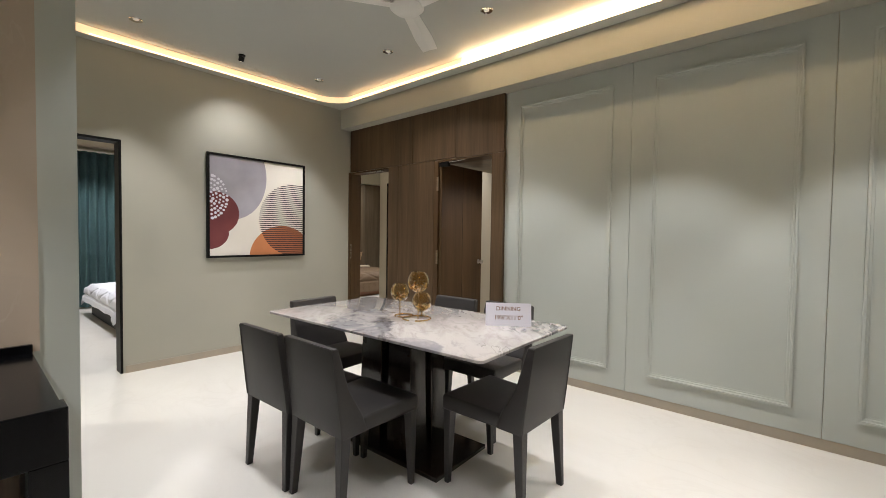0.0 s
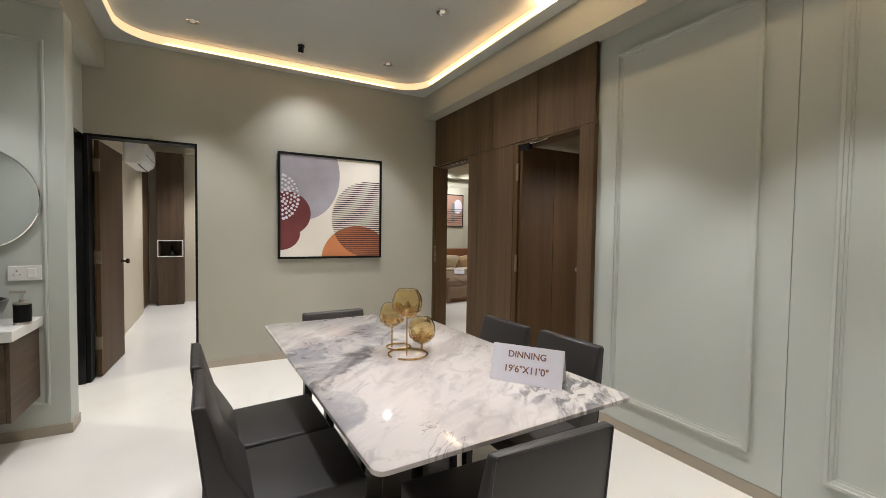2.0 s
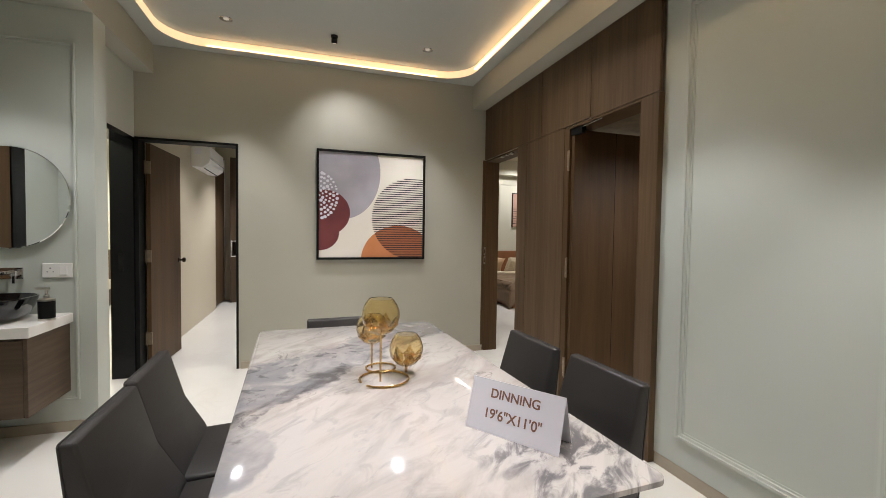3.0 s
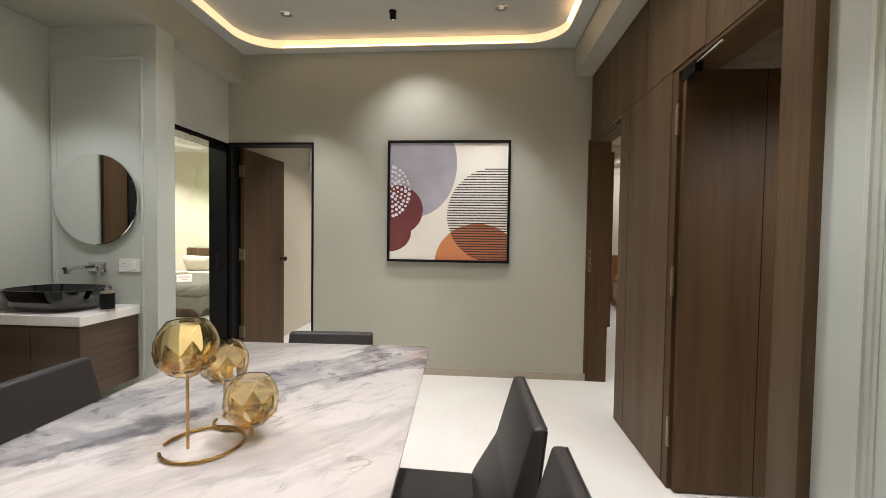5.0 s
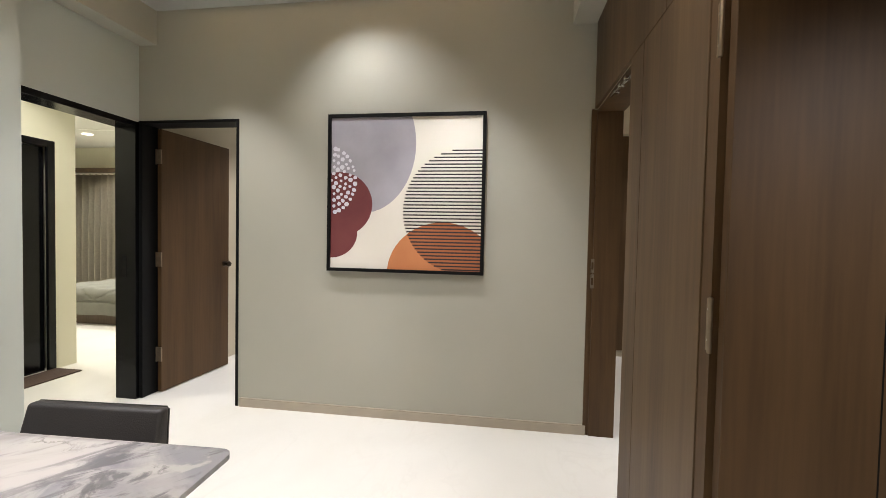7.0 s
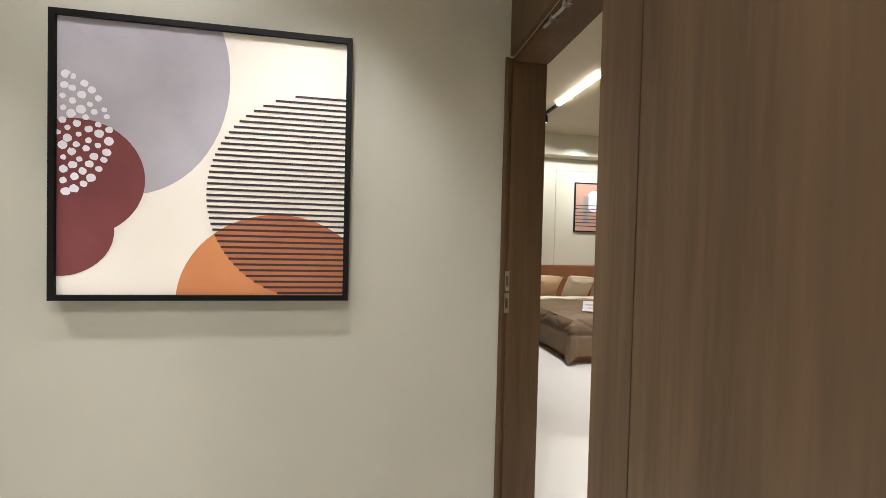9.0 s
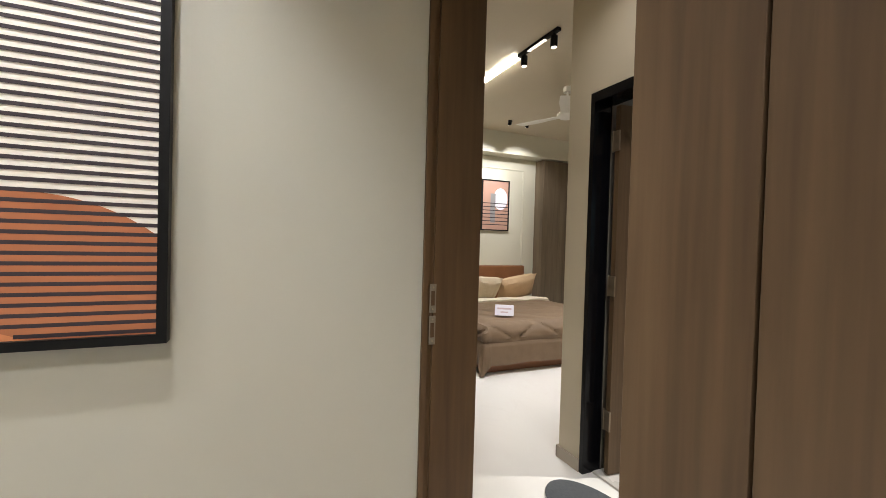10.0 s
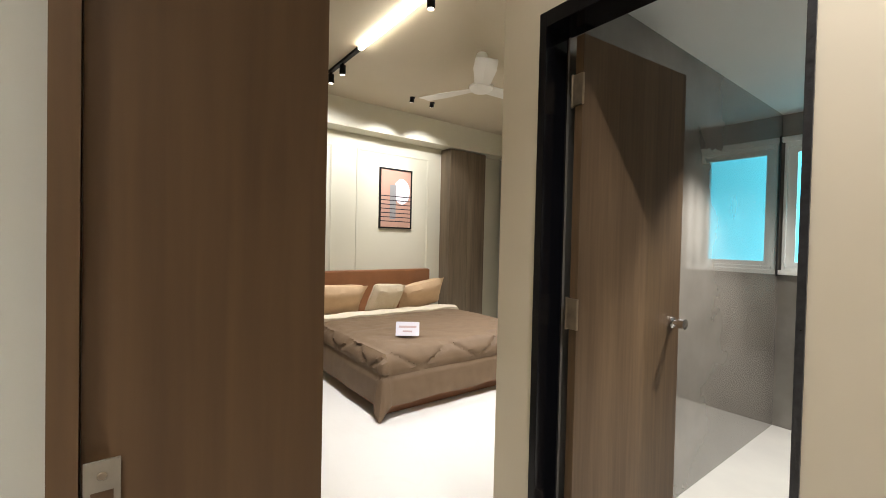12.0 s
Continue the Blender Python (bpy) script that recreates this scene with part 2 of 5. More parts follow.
M_CREAM = material("cream paint", (0.60, 0.575, 0.455), 0.6, color2=(0.63, 0.605, 0.49), scale=1.5, bump=0.03, bump_scale=90)
M_CEIL = material("grey ceiling paint", (0.44, 0.45, 0.415), 0.7, color2=(0.46, 0.47, 0.435), scale=1.0)
M_WHITE = material("white ceiling paint", (0.62, 0.61, 0.57), 0.7, color2=(0.65, 0.64, 0.60), scale=1.0)
M_FLOOR = marble("polished cream marble floor", (0.79, 0.765, 0.715), (0.73, 0.70, 0.65), (0.62, 0.58, 0.52), 0.9, 0.18, 0.15, 0.6, (0.42, 0.7), 0.04)
M_TOP = clouded_marble("white and grey clouded marble")
M_BEIGE_MARBLE = marble("beige marble cladding", (0.58, 0.48, 0.38), (0.50, 0.41, 0.33), (0.66, 0.58, 0.48), 1.2, 0.12, 0.5, 0.5, (0.4, 0.7), 0.03)
M_GREEN_MARBLE = marble("pale green marble panel", (0.66, 0.68, 0.52), (0.52, 0.55, 0.40), (0.40, 0.40, 0.28), 1.2, 0.12, 0.6, 0.7)
M_WOOD = wood("walnut veneer", (0.064, 0.038, 0.019), (0.130, 0.081, 0.042))
M_WOOD_D = wood("dark walnut veneer", (0.050, 0.031, 0.018), (0.100, 0.066, 0.040))
M_WOOD_B = wood("warm brown veneer", (0.056, 0.030, 0.012), (0.100, 0.056, 0.024), rough=0.55)
M_WOOD_L = wood("light walnut veneer", (0.095, 0.070, 0.045), (0.19, 0.145, 0.095))
M_WOOD_H = wood("walnut veneer across", (0.066, 0.043, 0.028), (0.13, 0.090, 0.060), "y")
M_WOOD_X = wood("walnut veneer end grain", (0.066, 0.043, 0.028), (0.13, 0.090, 0.060), "x")
M_TRIM = material("beige skirting", (0.42, 0.36, 0.28), 0.4, color2=(0.38, 0.33, 0.26), scale=6)
M_BLACK = material("polished black granite", (0.004, 0.004, 0.005), 0.16, spec=0.22)
M_BLACKM = material("matt black metal", (0.005, 0.005, 0.005), 0.5, spec=0.18)
M_GRANITE = material("rough black granite edge", (0.006, 0.006, 0.007), 0.3, color2=(0.022, 0.022, 0.024), scale=55, bump=0.6, bump_scale=70)
M_LEATHER = material("charcoal leatherette", (0.028, 0.025, 0.0245), 0.44, color2=(0.036, 0.033, 0.032), scale=5, bump=0.25, bump_scale=260)
M_GLOSSY = material("dark brown glossy laminate", (0.018, 0.013, 0.010), 0.16, color2=(0.028, 0.021, 0.016), scale=3)
M_GOLD = material("brushed gold metal", (0.62, 0.40, 0.16), 0.25, 1.0)
M_CHROME = material("polished chrome", (0.75, 0.75, 0.76), 0.08, 1.0)
M_STEEL = material("brushed steel", (0.55, 0.52, 0.46), 0.3, 1.0)
M_HINGE = material("aged steel", (0.34, 0.27, 0.19), 0.42, 0.9, color2=(0.26, 0.21, 0.15), scale=30)
M_ZINC = material("dull zinc", (0.15, 0.125, 0.09), 0.5, color2=(0.20, 0.17, 0.125), scale=40)
M_BRONZE = material("dark bronze", (0.06, 0.042, 0.026), 0.35, 0.8)
M_AMBER = glass("amber glass", (1.0, 0.885, 0.63))
M_PETAL = glass("deep amber glass", (0.98, 0.74, 0.36), 0.02)
M_MIRROR = material("silvered mirror", (0.90, 0.93, 0.92), 0.01, 1.0)
M_PAPER = material("white card", (0.78, 0.76, 0.82), 0.6)
M_INK = material("brown print", (0.24, 0.12, 0.08), 0.6)
M_INK_PALE = material("pale rose print", (0.58, 0.44, 0.44), 0.6)
M_PLASTIC = material("white plastic", (0.80, 0.79, 0.75), 0.35)
M_PLASTIC_D = material("grey plastic", (0.25, 0.25, 0.25), 0.4)
M_SOLID = material("white solid surface", (0.82, 0.80, 0.76), 0.25)
M_CERAMIC = material("glossy black ceramic", (0.006, 0.006, 0.007), 0.06, coat=0.5)
M_COVE = glow("warm cove light", (1.0, 0.72, 0.42), 0.62)
M_COVE_N = glow("bright warm cove light", (1.0, 0.80, 0.53), 4.5)
M_TAPE = glow("warm diode tape", (1.0, 0.70, 0.40), 3.0)
M_TAPE_B = glow("bright diode tape", (1.0, 0.72, 0.42), 14.5)
M_LAMP = glow("lit lamp lens", (1.0, 0.90, 0.75), 1.6)
M_BULB = glow("lit spotlight lens", (1.0, 0.95, 0.85), 6.0)
M_DIM = glow("recessed lamp lens", (0.9, 0.85, 0.75), 0.14)
M_LINE = glow("white light line", (1.0, 0.93, 0.80), 14.0)
M_SKYGLASS = glow("daylight behind frosted pane", (0.10, 0.62, 0.80), 1.0)
M_TEAL = material("teal curtain cloth", (0.105, 0.200, 0.212), 0.85, color2=(0.128, 0.235, 0.247), scale=30, bump=0.3, bump_scale=300)
M_TAUPE = material("taupe curtain cloth", (0.22, 0.19, 0.14), 0.85, color2=(0.26, 0.225, 0.17), scale=30, bump=0.3, bump_scale=300)
M_BROWN = material("brown quilt", (0.160, 0.105, 0.060), 0.7, color2=(0.185, 0.123, 0.072), scale=8, bump=0.3, bump_scale=200)
M_TAN = material("tan leather", (0.20, 0.080, 0.030), 0.45, color2=(0.24, 0.098, 0.038), scale=6, bump=0.2, bump_scale=200)
M_SAND = material("sand cotton", (0.48, 0.33, 0.19), 0.85, color2=(0.53, 0.37, 0.22), scale=10, bump=0.2, bump_scale=250)
M_LINEN = material("cream cotton", (0.68, 0.60, 0.46), 0.85, color2=(0.73, 0.65, 0.51), scale=10, bump=0.2, bump_scale=250)
M_GREYBED = material("grey green quilt", (0.115, 0.112, 0.092), 0.85, color2=(0.14, 0.137, 0.112), scale=10, bump=0.2, bump_scale=250)
M_WHITEBED = material("white bed sheet", (0.66, 0.68, 0.74), 0.85, color2=(0.70, 0.72, 0.78), scale=10, bump=0.2, bump_scale=250)
M_TILE = material("polished grey wall tile", (0.125, 0.112, 0.096), 0.05, color2=(0.19, 0.170, 0.146), scale=2.5, spec=1.0, coat=0.55)
M_TILEF = material("light grey floor tile", (0.55, 0.52, 0.47), 0.25, color2=(0.50, 0.47, 0.43), scale=3)
M_PILLOW_G = material("pale grey cotton", (0.48, 0.46, 0.41), 0.85, color2=(0.53, 0.51, 0.45), scale=10, bump=0.2, bump_scale=250)
M_MAT = material("grey mat", (0.07, 0.075, 0.08), 0.95, color2=(0.10, 0.105, 0.11), scale=60, bump=0.8, bump_scale=400)
M_MATB = material("brown mat", (0.05, 0.028, 0.020), 0.95, color2=(0.07, 0.042, 0.03), scale=60, bump=0.8, bump_scale=400)
M_FAN = material("white enamel", (0.72, 0.71, 0.66), 0.35)
M_P_IVORY = material("ivory canvas", (0.78, 0.73, 0.64), 0.75, color2=(0.81, 0.76, 0.68), scale=3, bump=0.05, bump_scale=400)
M_P_GREY = material("lavender grey paint", (0.36, 0.34, 0.38), 0.75, color2=(0.43, 0.41, 0.45), scale=5)
M_P_RED = material("maroon paint", (0.15, 0.032, 0.036), 0.8, color2=(0.185, 0.045, 0.045), scale=5)
M_P_ORANGE = material("orange paint", (0.55, 0.20, 0.075), 0.75, color2=(0.60, 0.235, 0.095), scale=5)
M_P_RUST = material("rust paint", (0.36, 0.12, 0.045), 0.75, color2=(0.40, 0.145, 0.06), scale=5)
M_P_INK = material("dark plum paint", (0.028, 0.018, 0.022), 0.7)
M_P_PINK = material("dusty pink paint", (0.46, 0.27, 0.20), 0.75)


# ---------- mesh helpers ----------
def box(bm, x0, x1, y0, y1, z0, z1):
    v = [bm.verts.new(c) for c in ((x0, y0, z0), (x1, y0, z0), (x1, y1, z0), (x0, y1, z0), (x0, y0, z1), (x1, y0, z1), (x1, y1, z1), (x0, y1, z1))]
    for f in ((0, 3, 2, 1), (4, 5, 6, 7), (0, 1, 5, 4), (1, 2, 6, 5), (2, 3, 7, 6), (3, 0, 4, 7)):
        bm.faces.new([v[i] for i in f])
    return bm


def boxes(*dims, bevel=0.0):
    bm = bmesh.new()
    for d in dims:
        box(bm, *d)
    return rounded(bm, bevel) if bevel else bm


def rounded(bm, r, seg=2):
    bmesh.ops.bevel(bm, geom=list(bm.edges), offset=r, segments=seg, affect="EDGES", profile=0.5, clamp_overlap=True)
    return bm


def loft(bm, rings, cap=True, closed=True):
    """Joins rings of equally many points into a skin."""
    vs = [[bm.verts.new(p) for p in ring] for ring in rings]
    n = len(vs[0])
    for a, b in zip(vs, vs[1:]):
        for i in range(n if closed else n - 1):
            j = (i + 1) % n
            bm.faces.new((a[i], a[j], b[j], b[i]))
    if cap and closed:
        bm.faces.new(list(reversed(vs[0])))
        bm.faces.new(vs[-1])
    return bm


def circle(cx, cy, z, r, n=24):
    return [(cx + r * math.cos(2 * math.pi * i / n), cy + r * math.sin(2 * math.pi * i / n), z) for i in range(n)]


def turned(profile, cx=0, cy=0, n=32, cap=True):
    bm = bmesh.new()
    return loft(bm, [circle(cx, cy, z, max(r, 0.0005), n) for r, z in profile], cap)


def tube(points, r, n=8, cyclic=False):
    """A round bar along points."""
    bm = bmesh.new()
    pts = [Vector(p) for p in points]
    rings = []
    for i, p in enumerate(pts):
        a = pts[i - 1] if (i or cyclic) else p
        b = pts[(i + 1) % len(pts)] if (i < len(pts) - 1 or cyclic) else p
        d = (b - a).normalized()
        u = d.cross(Vector((0, 0, 1)) if abs(d.z) < 0.9 else Vector((1, 0, 0))).normalized()
        w = d.cross(u)
        rings.append([p + (u * math.cos(2 * math.pi * k / n) + w * math.sin(2 * math.pi * k / n)) * r for k in range(n)])
    if cyclic:
        rings.append(rings[0])
    loft(bm, rings, cap=not cyclic)
    if cyclic:
        bmesh.ops.remove_doubles(bm, verts=bm.verts, dist=1e-5)
    return bm


def moved(bm, m):
    bm.transform(m)
    return bm


def mesh_of(bm, name, mat, smooth=False):
    bmesh.ops.recalc_face_normals(bm, faces=bm.faces)
    me = bpy.data.meshes.new(name)
    bm.to_mesh(me)
    bm.free()
    me.materials.append(mat)
    if smooth:
        me.polygons.foreach_set("use_smooth", [True] * len(me.polygons))
        me.set_sharp_from_angle(angle=radians(40))
    return me


def part(name, bm, mat, parent, label="", smooth=False):
    ob = new(name, mesh_of(bm, name, mat, smooth))
    ob.parent = parent
    if label:
        ob["label"] = label
    return ob


def structure(name, bm, mat, label, category="wall", smooth=False):
    return tagged(new(name, mesh_of(bm, name, mat, smooth)), label, category, kind="structure")


def thing(name, label, category, at=(0, 0, 0), turn=0.0, group=""):
    ob = new(name)
    ob.empty_display_size = 0.1
    ob.matrix_world = pose(*at, 0, 0, turn)
    return tagged(ob, label, category, group)


def rounded_rect(x0, x1, y0, y1, r, n=10):
    pts = []
    for cx, cy, a0 in ((x1 - r, y1 - r, 0), (x0 + r, y1 - r, 90), (x0 + r, y0 + r, 180), (x1 - r, y0 + r, 270)):
        for i in range(n + 1):
            a = radians(a0 + 90 * i / n)
            pts.append((cx + r * math.cos(a), cy + r * math.sin(a)))
    return pts


def clip(poly, x0, x1, y0, y1):
    """Cuts a polygon to a rectangle."""
    for axis, lim, sign in ((0, x0, 1), (0, x1, -1), (1, y0, 1), (1, y1, -1)):
        out = []
        for i, p in enumerate(poly):
            q = poly[i - 1]
            pi, qi = (p[axis] - lim) * sign >= 0, (q[axis] - lim) * sign >= 0
            if pi != qi:
                s = (lim - q[axis]) / (p[axis] - q[axis])
                out.append((q[0] + s * (p[0] - q[0]), q[1] + s * (p[1] - q[1])))
            if pi:
                out.append(p)
        poly = out
    return poly

# ---------- structure ----------
structure("floor", boxes((-9.0, 3.2, -6.2, 8.2, -0.12, 0.0)), M_FLOOR, "polished cream marble floor with faint veins", "floor")
# wall with the large painting, door to the guest bedroom in it
structure("wall_west", boxes((-4.13, -3.983, 0.727, 3.375, 0, 3.2), (-4.13, -3.983, -0.09, 0.727, 2.10, 3.2)), M_WALL, "greige painted wall behind the large painting")
structure("wall_north_core", boxes((-3.967, -3.208, 3.215, 3.375, 2.11, 3.2), (-3.208, -2.46, 3.215, 3.375, 0, 3.2), (-2.46, -1.69, 3.215, 3.375, 2.10, 3.2), (-1.69, 3.2, 3.26, 3.375, 0, 3.2)), M_BEIGE, "plastered wall behind wood cladding and sage panels")
structure("wall_north_rear", boxes((-9.0, -4.13, 3.215, 3.375, 0, 3.2)), M_BEIGE, "beige wall between the two bedrooms")
structure("door_2_wall", boxes((-3.983, -3.1, -0.22, -0.09, 2.09, 3.2)), M_SAGE, "sage wall over the dark door")
structure("wall_mirror", boxes((-3.1, -2.93, -0.9, 0.05, 0, 3.2)), M_SAGE, "sage painted wall carrying the round mirror")
structure("wall_niche_back", boxes((-2.93, -1.6, -0.9, -0.73, 0, 3.2)), M_SAGE, "sage painted wall at the back of the wash niche")
structure("wall_partition", boxes((-1.6, -1.5, -2.4, 0.085, 0, 3.2)), M_SAGE, "sage painted end of a partition wall")
structure("wall_kitchen_cladding", boxes((-1.5, -1.485, -2.4, -0.03, 0.84, 2.655)), M_BEIGE_MARBLE, "beige marble cladding above the kitchen counter")
# Two unseen walls, added to close off kitchen and hall.
structure("wall_south", boxes((-1.6, 3.2, -2.55, -2.4, 0, 3.2)), M_SAGE, "unseen sage wall added to close the kitchen")
structure("wall_east", boxes((3.05, 3.2, -2.4, 3.26, 0, 3.2)), M_SAGE, "unseen sage wall added to close the hall")
# ceilings
structure("ceiling_slab", boxes((-3.983, 3.05, -2.4, 3.26, 3.2, 3.3)), M_WHITE, "white slab above the false ceiling", "ceiling")


def ring_slab(outer, inner, z0, z1):
    bm = bmesh.new()
    rings = [[(x, y, z) for x, y in ring] for ring, z in ((outer, z0), (outer, z1), (inner, z1), (inner, z0), (outer, z0))]
    loft(bm, rings, cap=False)
    bmesh.ops.remove_doubles(bm, verts=bm.verts, dist=1e-5)
    return bm


INNER = rounded_rect(-3.872, 2.3, 0.181, 2.925, 0.30)
bm = bmesh.new()
loft(bm, [[(x, y, 2.975) for x, y in rounded_rect(-3.89, 2.32, 0.163, 2.943, 0.30)], [(x, y, 3.03) for x, y in rounded_rect(-3.89, 2.32, 0.163, 2.943, 0.30)]])
structure("ceiling", bm, M_CEIL, "grey false ceiling panel with rounded corners", "ceiling", True)
structure("ceiling_rim", ring_slab(rounded_rect(-3.981, 3.048, 0.060, 3.046, 0.002), INNER, 2.902, 2.973), M_CEIL, "narrow grey soffit round the recessed ceiling panel", "ceiling", True)
structure("ceiling_drop_north", boxes((-3.983, 3.05, 3.048, 3.25, 2.655, 3.2)), M_WALL, "greige drop beam along the panelled wall", "ceiling")
structure("ceiling_drop_south", boxes((-3.983, 3.05, -0.09, 0.058, 2.655, 3.2), (-2.93, -1.6, -0.73, -0.09, 2.655, 2.75), (-1.5, 3.05, -2.4, -0.09, 2.655, 2.75)), M_WALL, "greige drop beam over the doors and the niche", "ceiling")
cove = thing("cove_light", "warm light strip glowing round the recessed ceiling panel", "light strip")
part("light_strip", ring_slab(INNER, rounded_rect(-3.868, 2.296, 0.185, 2.921, 0.296), 2.904, 2.972), M_COVE, cove)
part("bright_strip", boxes((-1.86, 2.0, 2.913, 2.9205, 2.9045, 2.971)), M_COVE_N, cove, "brighter strip along the panelled wall")
for d, mat in [((-3.55, -1.862, 2.8825, 2.9125, 2.9055, 2.912), M_TAPE), ((-1.858, 2.0, 2.8825, 2.9125, 2.9055, 2.912), M_TAPE_B), ((-3.866, -3.852, 0.50, 2.60, 2.9055, 2.912), M_TAPE)]:
    part("led_tape", boxes(d), mat, cove, "warm diode tape at the foot of the strip")

# wood cladding of the north wall
XE = -1.562
clad = tagged(new("wall_north_cladding"), "walnut veneer cladding with two door openings", "wall", kind="structure")
for x0, x1, z0, z1 in [(-3.208, -3.036, 0.004, 2.108), (-3.032, -2.462, 0.004, 2.108), (-1.69, XE, 0.004, 2.098), (-3.967, -2.80, 2.112, 2.655), (-2.796, -2.16, 2.112, 2.655), (-2.156, XE, 2.102, 2.655)]:
    part("panel", boxes((x0, x1, 3.196, 3.215 if x0 < -1.7 else 3.258, z0, z1), bevel=0.0015), M_WOOD, clad)
for d in [(-3.983, -3.967, 3.213, 3.371, 0, 2.11), (-3.983, -3.979, 3.197, 3.213, 0, 2.11), (-3.983, -3.972, 3.179, 3.196, 0, 2.11), (-3.967, -3.208, 3.216, 3.375, 2.094, 2.11), (-3.222, -3.208, 3.216, 3.375, 0, 2.094)]:
    part("door_lining", boxes(d), M_WOOD_B, clad)
for d in [(-2.46, -2.402, 3.2, 3.375, 0, 2.10), (-1.70, -1.69, 3.2, 3.375, 0, 2.085), (-2.402, -1.69, 3.2, 3.375, 2.085, 2.10)]:
    part("door_lining", boxes(d), M_WOOD_B, clad)

# sage panelling with mouldings
sage = tagged(new("wall_north_panelling"), "sage painted wall panelling with raised mouldings", "wall", kind="structure")
for x0, x1 in [(XE, -0.4115), (-0.4085, 0.7535), (0.7565, 1.85), (1.853, 3.05)]:
    part("panel_board", boxes((x0, x1, 3.235, 3.26, 0.07, 2.655), bevel=0.001), M_SAGE, sage)


def moulding(x0, x1, z0, z1, y, w=0.035, d=0.016, face="y"):
    """A mitred picture-frame moulding with a stepped section on a wall facing -y (or +x)."""
    bm = bmesh.new()
    sect = ((0.0, 0.0), (0.0, d * 0.9), (w * 0.12, d), (w * 0.38, d), (w * 0.42, d * 0.62), (w * 0.72, d * 0.5), (w * 0.76, d * 0.22), (w, d * 0.18), (w, 0.0))
    rings = []
    for cx, cz, sx, sz in ((x0, z0, 1, 1), (x1, z0, -1, 1), (x1, z1, -1, -1), (x0, z1, 1, -1), (x0, z0, 1, 1)):
        rings.append([(cx + sx * a, y - b, cz + sz * a) if face == "y" else (y + b, cx + sx * a, cz + sz * a) for a, b in sect])
    loft(bm, rings, cap=False, closed=False)
    bmesh.ops.remove_doubles(bm, verts=bm.verts, dist=1e-5)
    return bm


for x0, x1 in [(-1.408, -0.553), (-0.255, 0.607), (0.907, 1.74)]:
    part("moulding", moulding(x0, x1, 0.222, 2.513, 3.235, 0.042, 0.020), M_SAGE, sage)
structure("baseboard_north", boxes((XE, 3.05, 3.238, 3.26, 0, 0.068)), M_TRIM, "beige skirting along the sage panelling", "skirting")
structure("baseboard_west", boxes((-3.983, -3.971, 0.745, 3.194, 0, 0.065)), M_TRIM, "beige skirting below the painting", "skirting")
structure("baseboard_mirror", boxes((-2.93, -2.918, -0.73, 0.05, 0, 0.065), (-3.1, -2.918, 0.05, 0.062, 0, 0.065)), M_TRIM, "beige skirting at the mirror wall", "skirting")
part("moulding", moulding(-0.715, -0.045, 0.20, 2.45, -2.93, 0.03, 0.014, "x"), M_SAGE, bpy.data.objects["wall_mirror"])

# guest bedroom behind the west wall
structure("wall_guest_south", boxes((-7.43, -4.13, -0.25, -0.12, 0, 3.2), (-8.5, -7.43, -0.9, -0.75, 0, 3.2)), M_BEIGE, "beige wall beside the open bedroom door")
structure("wall_guest_west", boxes((-8.5, -8.36, -0.75, 3.215, 0, 3.2)), M_BEIGE, "beige far wall of the guest bedroom")
structure("ceiling_guest", boxes((-8.5, -4.13, -0.9, 3.215, 2.96, 3.1)), M_WHITE, "white bedroom ceiling", "ceiling")
# second bedroom behind the dark door
structure("wall_bedroom_passage", boxes((-4.46, -4.42, -1.55, -1.38, 0, 3.0), (-3.55, -2.9, -1.55, -1.38, 0, 3.0), (-4.42, -3.55, -1.55, -1.38, 2.06, 3.0)), M_CREAM, "cream wall with a black framed door")
structure("wall_bedroom_side", boxes((-4.61, -4.46, -6.0, -1.38, 0, 3.0)), M_CREAM, "cream side wall of the second bedroom")
structure("wall_bedroom_west", boxes((-8.6, -8.45, -6.0, -0.9, 0, 3.0)), M_CREAM, "cream far wall of the second bedroom")
structure("wall_bedroom_south", boxes((-8.6, -4.46, -6.1, -6.0, 0, 3.0)), M_CREAM, "cream end wall of the second bedroom")
structure("wall_bedroom_north", boxes((-8.45, -7.43, -1.05, -0.9, 0, 3.0), (-7.43, -3.983, -0.262, -0.252, 0, 3.0)), M_CREAM, "cream wall of the second bedroom")
structure("wall_store", boxes((-3.1, -2.93, -3.0, -0.9, 0, 3.0), (-4.46, -3.1, -3.0, -2.9, 0, 3.0)), M_CREAM, "cream wall closing the passage")
structure("ceiling_bedroom", boxes((-8.6, -2.93, -6.1, -0.22, 2.90, 3.0)), M_WHITE, "white ceiling of the second bedroom", "ceiling")
# master bedroom and bathroom
structure("wall_master_west", boxes((-8.56, -8.42, 3.375, 8.1, 0, 3.1)), M_CREAM, "cream wall behind the bed head")
structure("wall_master_north", boxes((-8.56, -4.70, 7.98, 8.1, 0, 3.1)), M_CREAM, "cream window wall of the master bedroom")
structure("wall_bath_front", boxes((-4.775, -4.592, 4.40, 4.52, 0, 2.95), (-4.592, -3.832, 4.40, 4.52, 2.135, 2.95), (-3.832, -1.2, 4.40, 4.52, 0, 2.95)), M_BEIGE, "beige wall with the black framed bathroom door")
structure("wall_bath_west", boxes((-4.775, -4.57, 4.52, 7.98, 0, 2.95)), M_BEIGE, "beige wall between bedroom and bathroom")
structure("wall_bath_tiles_west", boxes((-4.57, -4.555, 4.52, 7.05, 0.012, 2.30)), M_TILE, "polished grey tiles on the bathroom side wall")
